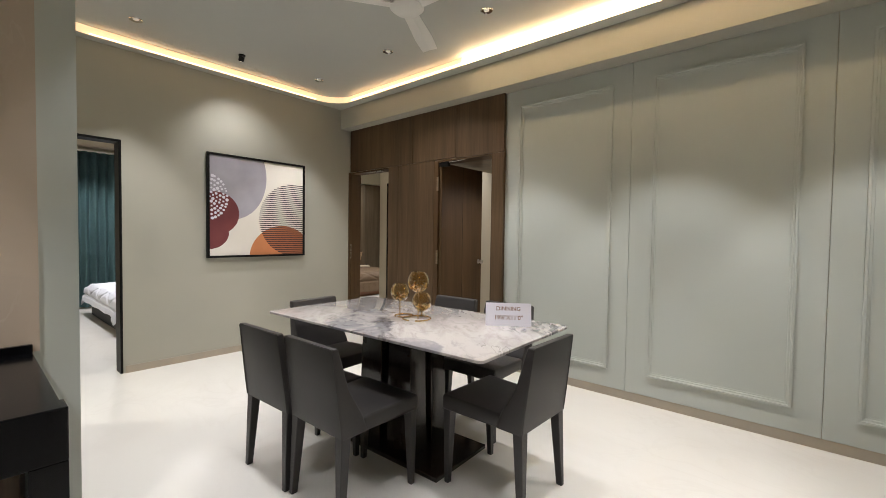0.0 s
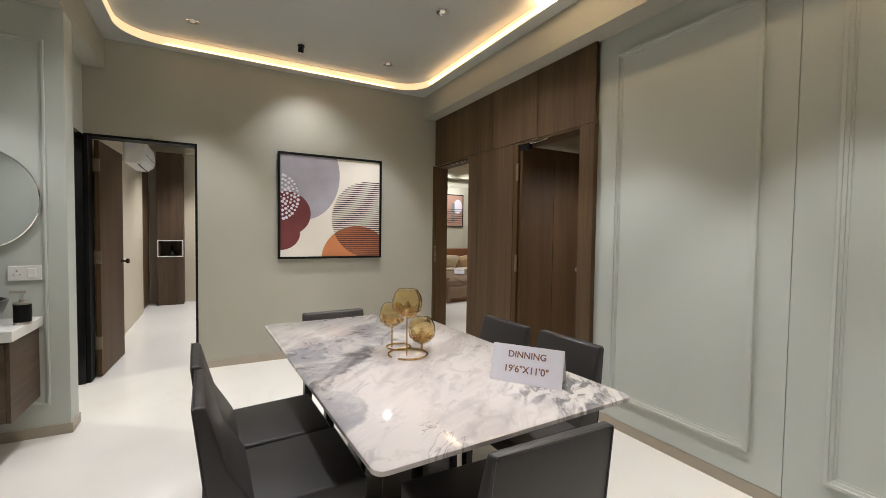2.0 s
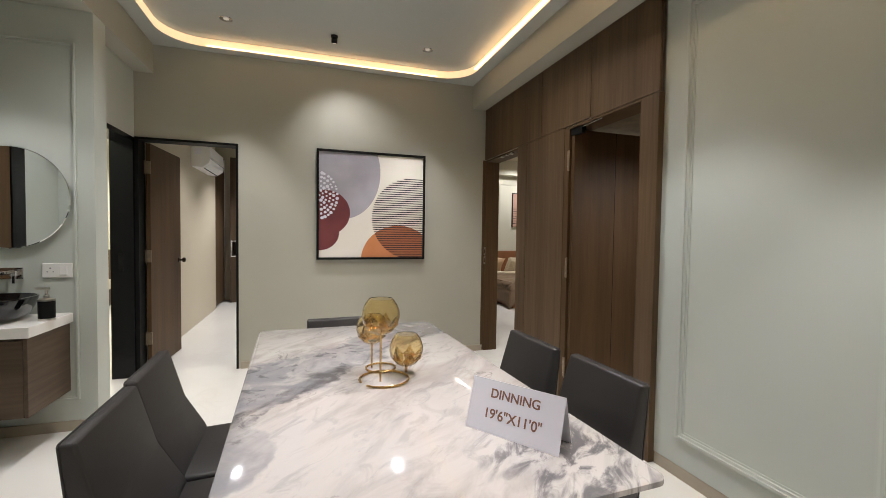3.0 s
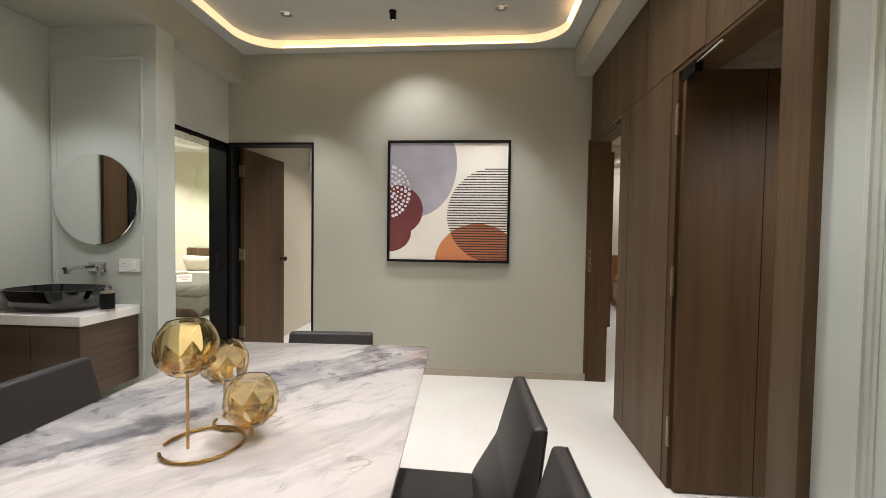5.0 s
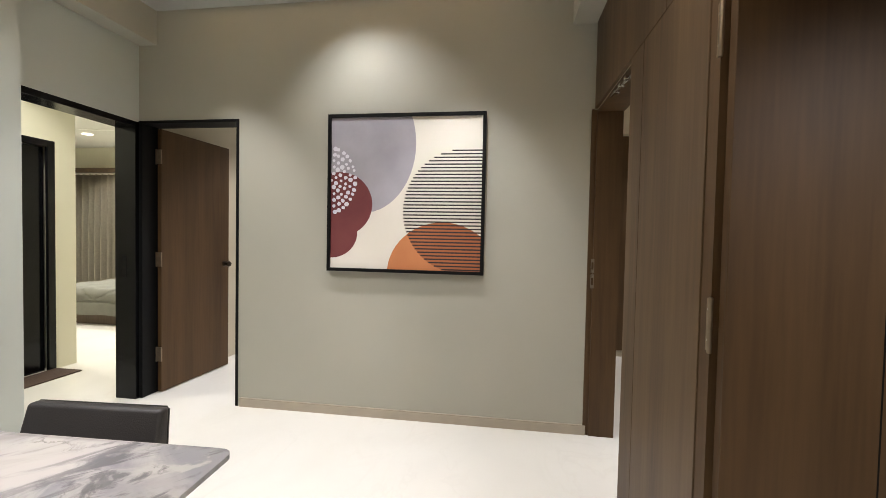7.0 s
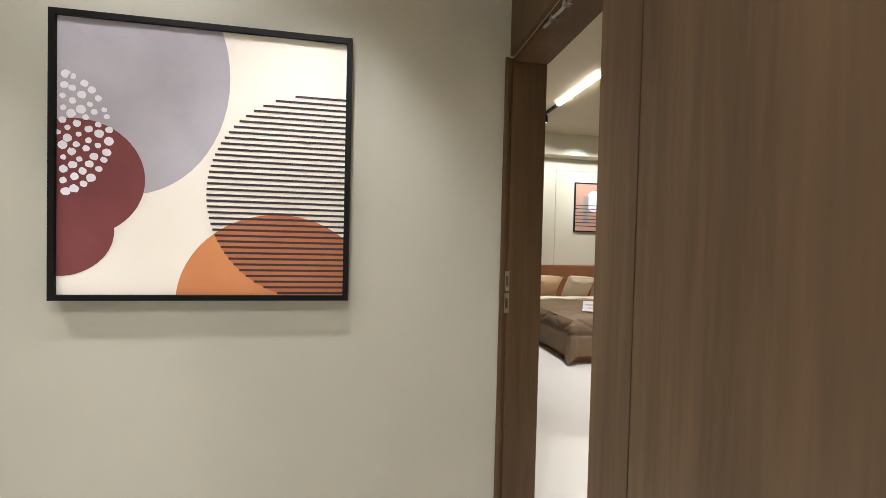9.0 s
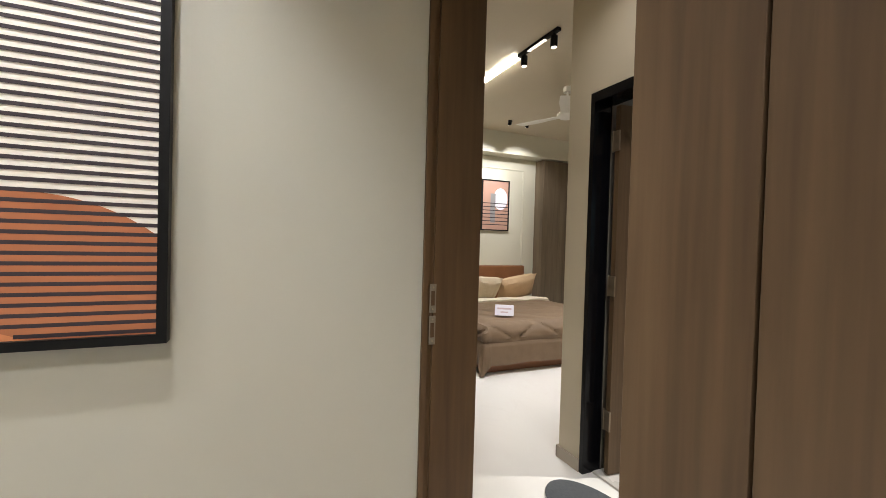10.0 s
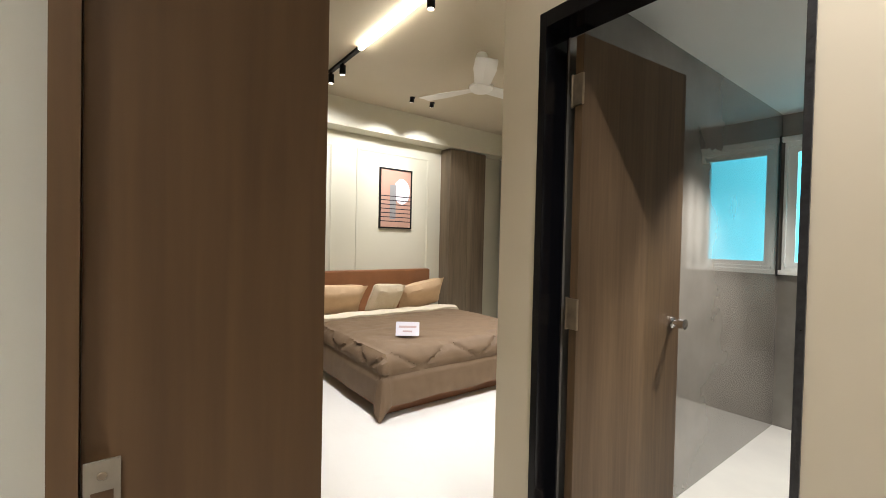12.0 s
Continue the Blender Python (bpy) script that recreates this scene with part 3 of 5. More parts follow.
structure("wall_bath_tiles_north", boxes((-4.555, -4.535, 7.05, 7.07, 0.012, 2.30), (-4.535, -3.975, 7.05, 7.07, 0.012, 1.16), (-4.535, -3.975, 7.05, 7.07, 2.10, 2.30), (-3.975, -3.0, 7.05, 7.07, 0.012, 2.30)), M_TILE, "polished grey tiles round the bathroom window")
structure("wall_bath_north", boxes((-4.57, -4.535, 7.07, 7.2, 0, 2.95), (-4.535, -3.975, 7.07, 7.2, 0, 1.16), (-4.535, -3.975, 7.07, 7.2, 2.10, 2.95), (-3.975, -2.9, 7.07, 7.2, 0, 2.95)), M_BEIGE, "outer bathroom wall with a small window")
structure("wall_bath_east", boxes((-3.0, -2.9, 4.52, 7.05, 0, 2.95)), M_TILE, "polished grey tiled bathroom wall")
structure("floor_bath", boxes((-4.555, -3.0, 4.46, 7.05, 0.0, 0.012)), M_TILEF, "light grey bathroom floor tiles", "floor")
structure("ceiling_bath", boxes((-4.57, -3.0, 4.52, 7.07, 2.30, 2.42)), M_WHITE, "white bathroom ceiling", "ceiling")
structure("ceiling_master", boxes((-8.42, -4.70, 3.375, 7.98, 2.955, 3.1)), M_BEIGE, "beige bedroom ceiling", "ceiling")
structure("ceiling_master_drop", boxes((-8.42, -8.17, 3.375, 7.98, 2.635, 2.955)), M_CREAM, "cream ceiling beam over the bed head", "ceiling")
structure("ceiling_passage", boxes((-4.70, -1.2, 3.375, 4.40, 2.955, 3.1)), M_BEIGE, "beige passage ceiling", "ceiling")
# Lighter veneer than the cladding: light on the walnut underside put into its colour.
structure("ceiling_closet", boxes((-2.46, -1.32, 3.375, 4.40, 2.10, 2.30)), M_WOOD_L, "low walnut ceiling behind the flush wood door", "ceiling")
structure("wall_passage_east", boxes((-1.32, -1.2, 3.375, 4.40, 0, 2.955)), M_BEIGE, "beige wall closing the passage")
structure("baseboard_bath", boxes((-4.785, -4.592, 4.388, 4.40, 0, 0.07), (-4.787, -4.775, 4.388, 7.98, 0, 0.07)), M_TRIM, "beige skirting beside the bathroom door", "skirting")


def panel_door(name, hinge, turn, width, height, mat, label, knob="round", knob_mat=None, thick=0.035, jamb_hinges=False):
    d = thing(name, label, "door", hinge, turn)
    part("leaf", boxes((0.002, width, -thick, 0, 0.008, height), bevel=0.002), mat, d)
    kx = width - 0.06
    for s in (-1, 1):
        y = 0 if s > 0 else -thick
        if knob == "round":
            prof = [(0.026, 0), (0.026, 0.006), (0.010, 0.010), (0.010, 0.030), (0.024, 0.040), (0.027, 0.052), (0.020, 0.064), (0.001, 0.068)]
            b = turned(prof, n=20)
            moved(b, pose(kx, y, 0.98, -90 * s, 0, 0))
            part("knob", b, knob_mat or M_STEEL, d, "round metal knob", True)
        elif knob == "lever":
            b = turned([(0.024, 0), (0.024, 0.008), (0.011, 0.012), (0.011, 0.030), (0.020, 0.034), (0.022, 0.060), (0.001, 0.064)], n=20)
            moved(b, pose(kx, y, 0.98, -90 * s, 0, 0))
            part("knob", b, M_CHROME, d, "polished chrome knob", True)
    for hz in ((0.22, 0.98, 1.78) if jamb_hinges else (0.25, 1.0, 1.80)):
        tall = 0.145 if jamb_hinges else 0.11
        plate = (-0.0175, -0.0145, 0.008, 0.026) if jamb_hinges else (-0.008, 0.003, -thick * 0.5 - 0.024, -thick * 0.5 + 0.026)
        h = part("hinge", boxes((*plate, hz, hz + tall), bevel=0.0008), M_HINGE, d)
        px, py = (-0.0175, 0.003) if jamb_hinges else (-0.004, 0.006)
        part("hinge_pin", turned([(0.0050, hz - 0.004), (0.0060, hz), (0.0060, hz + tall), (0.0050, hz + tall + 0.004)], px, py, 12), M_HINGE, h, smooth=True)
        if jamb_hinges:
            for sz in (0.03, 0.115):
                part("screw", moved(turned([(0.0038, 0.0), (0.0030, 0.0012)], n=10), pose(-0.0175, 0.017, hz + sz, 0, -90, 0)), M_STEEL, h)
    return d


def door_frame(name, parent_label, pieces, mat):
    f = tagged(new(name), parent_label, "door frame", kind="structure")
    for p in pieces:
        part("frame_piece", boxes(p, bevel=0.002), mat, f)
    return f


# door_1: guest bedroom
door_frame("door_1", "slim dark frame round the guest bedroom door", [(-4.135, -3.976, 0.707, 0.727, 0, 2.10), (-4.135, -3.976, -0.06, 0.707, 2.08, 2.10), (-4.135, -3.976, -0.09, -0.06, 0, 2.10)], M_BLACKM)
panel_door("bedroom_door", (-4.10, -0.045, 0), 176.5, 0.75, 2.07, M_WOOD_B, "dark walnut bedroom door standing wide open", "round", M_BRONZE)
# door_2: second bedroom, black
door_frame("door_2", "deep polished black frame of the second bedroom door", [(-3.983, -3.945, -0.26, -0.088, 0, 2.09), (-3.945, -3.10, -0.26, -0.088, 2.05, 2.09), (-3.115, -3.10, -0.26, -0.088, 0, 2.05)], M_BLACK)
part("pull_plate", boxes((-3.945, -3.942, -0.20, -0.165, 0.93, 1.09), bevel=0.001), M_BLACKM, bpy.data.objects["door_2"], "recessed black pull plate")
door_frame("door_4", "black framed door at the end of the passage", [(-4.42, -4.36, -1.40, -1.37, 0, 2.06), (-4.36, -3.61, -1.40, -1.37, 2.0, 2.06), (-3.61, -3.55, -1.40, -1.37, 0, 2.06), (-4.36, -3.61, -1.46, -1.42, 0, 2.0)], M_BLACK)
# door leaf in the wood wall
panel_door("flush_wood_door", (-2.395, 3.215, 0), 90, 0.75, 2.078, M_WOOD_B, "walnut flush door standing open inwards", "round", jamb_hinges=True)
part("groove", boxes((0.370, 0.374, -0.0005, 0.0006, 0.01, 2.075)), M_BLACKM, bpy.data.objects["flush_wood_door"], "dark vertical groove")
part("groove", boxes((0.370, 0.374, -0.0356, -0.0345, 0.01, 2.075)), M_BLACKM, bpy.data.objects["flush_wood_door"], "dark vertical groove")
# bathroom door
door_frame("door_3", "rough black granite frame of the bathroom door", [(-4.592, -4.562, 4.392, 4.53, 0, 2.135), (-4.562, -3.848, 4.392, 4.53, 2.08, 2.135)], M_BLACK)
part("frame_piece", boxes((-3.848, -3.832, 4.392, 4.53, 0, 2.135)), M_GRANITE, bpy.data.objects["door_3"], "rough black granite edge")
panel_door("bathroom_door", (-4.515, 4.50, 0.012), 84.5, 0.66, 2.05, M_WOOD, "walnut bathroom door standing open with a chrome knob", "lever")

# latch plates on the door lining of the master bedroom
lp = thing("strike_plate", "steel strike plate let into the wooden door lining", "strike plate", (-3.967, 3.209, 0))
for z0, z1 in ((0.965, 1.055), (1.065, 1.155)):
    part("plate", boxes((0, 0.002, -0.010, -0.006, z0, z1), (0, 0.002, 0.007, 0.011, z0, z1), (0, 0.002, -0.006, 0.007, z0, z0 + 0.022), (0, 0.002, -0.006, 0.007, z1 - 0.022, z1)), M_ZINC, lp)
    part("recess", boxes((-0.001, 0.0008, -0.006, 0.007, z0 + 0.022, z1 - 0.022)), M_WOOD_B, lp, "bare wood bolt recess")
    for sz in (z0 + 0.011, z1 - 0.011):
        part("screw", moved(turned([(0.0032, 0.002), (0.0026, 0.0028)], n=10), pose(0, 0.0005, sz, 0, 90, 0)), M_HINGE, lp)

bolt = thing("door_bolt", "slim chrome bolt under the head of the bedroom opening", "bolt", (-3.48, 3.226, 2.094))
part("rod", tube([(-0.165, -0.010, -0.010), (0.16, 0.010, -0.010)], 0.006), M_CHROME, bolt, smooth=True)
for bx in (-0.10, 0.0, 0.10):
    part("bracket", boxes((bx - 0.012, bx + 0.012, -0.014, 0.014, -0.018, 0.0), bevel=0.002), M_CHROME, bolt)
closer = thing("door_closer", "dark door closer arm under the door head", "door closer", (-2.40, 3.23, 2.085))
part("arm", boxes((0.0, 0.13, -0.02, 0.015, -0.05, 0.0), bevel=0.003), M_BLACKM, closer)
part("rail", tube([(0.12, -0.01, -0.008), (0.36, -0.025, -0.008)], 0.006), M_CHROME, closer, smooth=True)

# ---------- lamps ----------
down = thing("downlight", "small recessed downlight with a chrome rim", "downlight", (0, 0, 2.975), group="ceiling downlights")
part("rim", turned([(0.030, -0.001), (0.046, -0.006), (0.048, -0.002), (0.046, 0.0)], n=28), M_CHROME, down, smooth=True)
part("lens", turned([(0.020, -0.004), (0.020, -0.002)], n=20), M_DIM, down, "dim lens")
down.matrix_world = pose(DINING_LAMPS[0][0], DINING_LAMPS[0][1], 2.975)
for lx, ly in DINING_LAMPS[1:]:
    copy_thing(down, pose(lx, ly, 2.975))


def spotlight(x, y, z, tilt, turn, label="small black ceiling spotlight"):
    s = thing("ceiling_spotlight", label, "spotlight", (x, y, z), turn)
    part("base", turned([(0.030, -0.012), (0.030, 0.0)], n=20), M_BLACKM, s, smooth=True)
    part("head", moved(turned([(0.022, -0.046), (0.025, -0.042), (0.025, -0.012), (0.014, 0.0)], n=20), pose(0, 0, -0.012, tilt, 0, 0)), M_BLACKM, s, smooth=True)
    part("lens", moved(turned([(0.013, -0.0475), (0.013, -0.0462)], n=16), pose(0, 0, -0.012, tilt, 0, 0)), M_BULB, s, "lit lens")
    return s


spotlight(-3.45, 1.555, 2.975, 28, 90)
spotlight(-7.65, 5.80, 2.955, 20, 90)
spotlight(-7.65, 6.08, 2.955, 20, 100)
track = thing("track_light", "black ceiling track with a glowing line and spots", "track light", (-6.46, 4.78, 2.955))
part("rail", boxes((-1.09, -0.42, -0.018, 0.018, -0.025, 0)), M_BLACKM, track)
part("rail", boxes((0.53, 1.08, -0.018, 0.018, -0.025, 0)), M_BLACKM, track)
part("light_line", boxes((-0.42, 0.53, -0.016, 0.016, -0.03, 0)), M_LINE, track, "glowing white line")
for sx in (-1.05, -0.78, 0.62, 1.02):
    h = part("spot_head", turned([(0.026, -0.13), (0.028, -0.125), (0.028, -0.045), (0.010, -0.04), (0.010, -0.02)], sx, 0, 18), M_BLACKM, track, smooth=True)
    part("lens", turned([(0.022, -0.1325), (0.022, -0.131)], sx, 0, 16), M_LAMP, h)
part("louvre_module", boxes(*[(0.68 + i * 0.03, 0.70 + i * 0.03, -0.014, 0.014, -0.028, -0.024) for i in range(8)]), M_LAMP, track)


def ceiling_fan(x, y, z_top, drop, turn, label, wide=1.0):
    f = thing("ceiling_fan", label, "ceiling fan", (x, y, z_top), turn)
    part("rod", turned([(0.045, -0.06), (0.05, -0.02), (0.04, 0.0)], n=20), M_FAN, f, smooth=True)
    part("downrod", turned([(0.011, -drop), (0.011, -0.03)], n=12), M_FAN, f, smooth=True)
    part("motor", turned([(0.02, -drop - 0.065), (0.075, -drop - 0.06), (0.105, -drop - 0.035), (0.105, -drop - 0.015), (0.07, -drop + 0.01), (0.02, -drop + 0.02)], n=32), M_FAN, f, smooth=True)
    for k in range(3):
        bm = bmesh.new()
        rings = []
        for r, w in ((0.09, 0.055), (0.18, 0.060), (0.40, 0.075), (0.58, 0.070), (0.60, 0.064)):
            w *= wide
            rings.append([(r, -w, 0.010), (r, 0, 0.004), (r, w, -0.010), (r, w, -0.014), (r, 0, 0.0), (r, -w, 0.006)])
        loft(bm, rings)
        moved(bm, pose(0, 0, -drop - 0.03, 0, 0, 120 * k))
        part("blade", bm, M_FAN, f)
    return f


ceiling_fan(-1.25, 1.60, 2.975, 0.26, 119, "white three-bladed ceiling fan over the dining table", 0.8)
ceiling_fan(-6.32, 5.66, 2.955, 0.27, 82, "white ceiling fan over the brown bed", 1.2)
ceiling_fan(-6.1, -2.39, 2.90, 0.27, 40, "white ceiling fan in the second bedroom")

# ---------- dining table and chairs ----------
table = thing("dining_table", "dining table with a veined marble top on a dark pedestal", "table", (-1.205, 1.600, 0), 2.3)
top = bmesh.new()
rings = []
for inset, z in ((0.012, 0.755), (0.0, 0.759), (0.0, 0.771), (0.006, 0.775)):
    rings.append([(x, y, z) for x, y in rounded_rect(-0.842 + inset, 0.842 - inset, -0.458 + inset, 0.458 - inset, 0.03, 5)])
loft(top, rings)
part("tabletop", top, M_TOP, table, "white marble top with grey clouds and veins", True)
part("base_plate", boxes((-0.51, 0.43, -0.235, 0.235, 0, 0.025), bevel=0.004), M_GLOSSY, table)
PX = -0.045
for sx in (-1, 1):
    for sy in (-1, 1):
        bm = bmesh.new()
        loft(bm, [[(PX + sx * 0.030, sy * 0.025, z), (PX + sx * a, sy * 0.025, z), (PX + sx * a, sy * b, z), (PX + sx * 0.030, sy * b, z)] for z, a, b in ((0.025, 0.225, 0.165), (0.755, 0.205, 0.15))])
        part("pedestal_column", rounded(bm, 0.004), M_GLOSSY, table)
bm = bmesh.new()
loft(bm, [[(PX - a, -b, z), (PX + a, -b, z), (PX + a, b, z), (PX - a, b, z)] for z, a, b in ((0.025, 0.19, 0.12), (0.755, 0.17, 0.11))])
part("pedestal_core", bm, M_BLACK, table)


def dining_chair():
    """Facing +y, origin on the floor below the seat's middle."""
    c = thing("dining_chair", "charcoal leatherette dining chair drawn up to the table", "chair", group="chairs round the dining table")
    seat = bmesh.new()
    loft(seat, [[(-0.20, -0.20, 0.385), (0.20, -0.20, 0.385), (0.215, 0.23, 0.385), (-0.215, 0.23, 0.385)], [(-0.20, -0.20, 0.455), (0.20, -0.20, 0.455), (0.215, 0.23, 0.465), (-0.215, 0.23, 0.465)]])
    part("seat", rounded(seat, 0.014, 3), M_LEATHER, c, smooth=True)
    back = bmesh.new()
    # the back narrows in depth to its top, its sides run forward into the seat
    loft(back, [[(-0.205, -0.245, 0.385), (0.205, -0.245, 0.385), (0.205, -0.10, 0.385), (-0.205, -0.10, 0.385)],
                [(-0.207, -0.255, 0.47), (0.207, -0.255, 0.47), (0.207, -0.13, 0.47), (-0.207, -0.13, 0.47)],
                [(-0.203, -0.270, 0.60), (0.203, -0.270, 0.60), (0.203, -0.205, 0.60), (-0.203, -0.205, 0.60)],
                [(-0.196, -0.294, 0.797), (0.196, -0.294, 0.797), (0.196, -0.260, 0.797), (-0.196, -0.260, 0.797)]])
    part("backrest", rounded(back, 0.010, 3), M_LEATHER, c, smooth=True)
    part("piping", tube([(-0.202, -0.246, 0.395), (-0.204, -0.256, 0.48), (-0.200, -0.270, 0.60), (-0.193, -0.2925, 0.790), (-0.188, -0.2925, 0.794), (0.188, -0.2925, 0.794), (0.193, -0.2925, 0.790), (0.200, -0.270, 0.60), (0.204, -0.256, 0.48), (0.202, -0.246, 0.395)], 0.0032, 6), M_LEATHER, c, "stitched edge of the back", True)
    for sx in (-1, 1):
        for y0, y1, lean in ((-0.245, -0.195, -0.02), (0.18, 0.225, 0.0)):
            leg = bmesh.new()
            loft(leg, [[(sx * 0.178, y0 + lean + 0.006, 0), (sx * 0.205, y0 + lean + 0.006, 0), (sx * 0.205, y1 + lean - 0.012, 0), (sx * 0.178, y1 + lean - 0.012, 0)],
                       [(sx * 0.150, y0, 0.40), (sx * 0.203, y0, 0.40), (sx * 0.203, y1, 0.40), (sx * 0.150, y1, 0.40)]])
            part("leg", rounded(leg, 0.004), M_LEATHER, c)
    return c


CHAIRS = [(-1.483, 1.07, 2), (-1.053, 1.095, 1), (-1.445, 2.100, 182), (-0.985, 2.140, 181), (-0.53, 1.624, 89), (-1.895, 1.558, -86)]
chair = dining_chair()
chair.matrix_world = pose(CHAIRS[0][0], CHAIRS[0][1], 0, 0, 0, CHAIRS[0][2])
for cx, cy, ca in CHAIRS[1:]:
    copy_thing(chair, pose(cx, cy, 0, 0, 0, ca))

# candle holders of amber glass on gold wire
goblets = thing("candle_holder_set", "three amber faceted glass globes on a gold wire stand", "candle holder", (-1.21, 1.60, 0.775), 0)


def globe(r):
    """A thin glass bowl with an open top."""
    prof = [(0.30, -0.95), (0.62, -0.78), (0.88, -0.45), (1.0, -0.02), (0.97, 0.30), (0.85, 0.62), (0.70, 0.84), (0.62, 0.93)]
    bm = turned([(r * a, r * h) for a, h in prof], n=28, cap=False)
    bm.faces.new([v for v in bm.verts if abs(v.co.z + 0.95 * r) < 1e-6])
    bmesh.ops.recalc_face_normals(bm, faces=bm.faces)
    bmesh.ops.solidify(bm, geom=list(bm.faces), thickness=0.0025)
    return bm


def petals(r, n=7):
    """Kite-shaped glass facets that clasp the lower half of a bowl."""
    bm = bmesh.new()
    for i in range(n):
        a = 2 * math.pi * i / n
        b = math.pi / n

        def at(q, rad, h):
            return bm.verts.new((r * rad * math.cos(a + q), r * rad * math.sin(a + q), r * h))
        low, left, tip, right, mid = at(0, 0.30, -0.97), at(-b, 0.88, -0.50), at(0, 1.02, 0.02), at(b, 0.88, -0.50), at(0, 0.92, -0.46)
        for f in ((low, left, mid), (low, mid, right), (left, tip, mid), (mid, tip, right)):
            bm.faces.new(f)
    bmesh.ops.solidify(bm, geom=list(bm.faces), thickness=0.002)
    return bm


GLOBES = [(0.100, -0.014, 0.232, 0.065), (-0.051, -0.022, 0.155, 0.058), (0.027, 0.093, 0.090, 0.062)]
for gx, gy, gz, gr in GLOBES:
    g = part("glass_globe", moved(globe(gr), pose(gx, gy, gz)), M_AMBER, goblets, "thin amber glass bowl", True)
    part("petals", moved(petals(gr), pose(gx, gy, gz)), M_PETAL, g, "faceted amber petals")
for gx, gy, gz, gr in GLOBES[:2]:
    part("stem", tube([(gx, gy, 0.006), (gx, gy, gz - gr * 0.93)], 0.0035), M_GOLD, goblets, smooth=True)
part("ring_base", tube([(0.072 + 0.085 * math.cos(a), 0.004 + 0.085 * math.sin(a), 0.005) for a in np.linspace(-0.9, 4.9, 44)], 0.004), M_GOLD, goblets, smooth=True)
part("ring_base", tube([(-0.052 + 0.055 * math.cos(a), 0.012 + 0.055 * math.sin(a), 0.005) for a in np.linspace(-1.5, 4.4, 36)], 0.004), M_GOLD, goblets, smooth=True)
part("stem", tube([(0.027, 0.093, 0.006), (0.027, 0.093, 0.032)], 0.005), M_GOLD, goblets, smooth=True)


def text_mesh(body, size, mat, name, parent, m):
    cu = bpy.data.curves.new(name, "FONT")
    cu.body, cu.size, cu.align_x, cu.align_y, cu.extrude, cu.offset = body, size, "CENTER", "CENTER", 0.0004, 0.0005
    tmp = new("text_tmp", cu)
    me = bpy.data.meshes.new_from_object(tmp.evaluated_get(bpy.context.evaluated_depsgraph_get()))
    bpy.data.objects.remove(tmp)
    bpy.data.curves.remove(cu)
    me.materials.clear()
    me.materials.append(mat)
    ob = new(name, me)
    ob.parent = parent
    ob.matrix_basis = m
    return ob


# folded name card on the table: faces -x -y towards the entrance
sign = thing("table_sign", "folded white card reading DINNING 19'6\" X 11'0\" on the table", "sign", (-0.650, 1.864, 0.775), 35.4)
W, H, D = 0.260, 0.126, 0.043
for s in (-1, 1):
    bm = bmesh.new()
    loft(bm, [[(-W / 2, s * D, 0), (W / 2, s * D, 0), (W / 2, s * (D - 0.002), 0), (-W / 2, s * (D - 0.002), 0)], [(-W / 2, s * 0.001, H), (W / 2, s * 0.001, H), (W / 2, -s * 0.0005, H), (-W / 2, -s * 0.0005, H)]])
    part("card_side", bm, M_PAPER, sign)
tilt = math.degrees(math.atan2(H, D))
text_mesh("DINNING", 0.0325, M_INK, "printed_word", sign, pose(0, -D * 0.255 - 0.0012, H * 0.745, tilt, 0, 0))
text_mesh("19'6\"X11'0\"", 0.034, M_INK, "printed_size", sign, pose(0, -D * 0.64 - 0.0012, H * 0.36, tilt, 0, 0))


# ---------- the large painting ----------
def ellipse(cx, cy, rx, ry, n=56):
    return [(cx + rx * math.cos(2 * math.pi * i / n), cy + ry * math.sin(2 * math.pi * i / n)) for i in range(n)]


def flat(poly, depth):
    bm = bmesh.new()
    vs = [bm.verts.new((depth, a, b)) for a, b in poly]
    bm.faces.new(vs)
    return bm


def stripe_mesh(lines, depth, thick):
    bm = bmesh.new()
    for a0, a1, b in lines:
        bm.faces.new([bm.verts.new((depth, a, z)) for a, z in ((a0, b - thick / 2), (a1, b - thick / 2), (a1, b + thick / 2), (a0, b + thick / 2))])
    return bm


pic = thing("framed_painting", "large square abstract painting in a slim black frame", "painting", (-3.983, 1.966, 1.566))
S = 0.545
part("frame", boxes((0.006, 0.042, -S, -S + 0.022, -S + 0.005, S - 0.005), (0.006, 0.042, S - 0.022, S, -S + 0.005, S - 0.005), (0.006, 0.042, -S + 0.022, S - 0.022, S - 0.027, S - 0.005), (0.006, 0.042, -S + 0.022, S - 0.022, -S + 0.005, -S + 0.027)), M_BLACKM, pic)
part("canvas", boxes((0.006, 0.028, -S + 0.022, S - 0.022, -S + 0.027, S - 0.027)), M_P_IVORY, pic)
A, B = S - 0.022, S - 0.027


def art(u, v):
    return (-A + 2 * A * u, B - 2 * B * v)


def blob(cu, cv, ru, rv):
    return clip([art(u, v) for u, v in ellipse(cu, cv, ru, rv)], -A, A, -B, B)


part("grey_shape", flat(blob(0.22, 0.18, 0.352, 0.45), 0.0285), M_P_GREY, pic)
part("red_shape", flat(blob(0.06, 0.575, 0.225, 0.215), 0.0290), M_P_RED, pic)
part("red_shape", flat(blob(0.0, 0.765, 0.185, 0.168), 0.0291), M_P_RED, pic)
part("orange_shape", flat(blob(0.755, 1.03, 0.365, 0.344), 0.0288), M_P_ORANGE, pic)
over = []
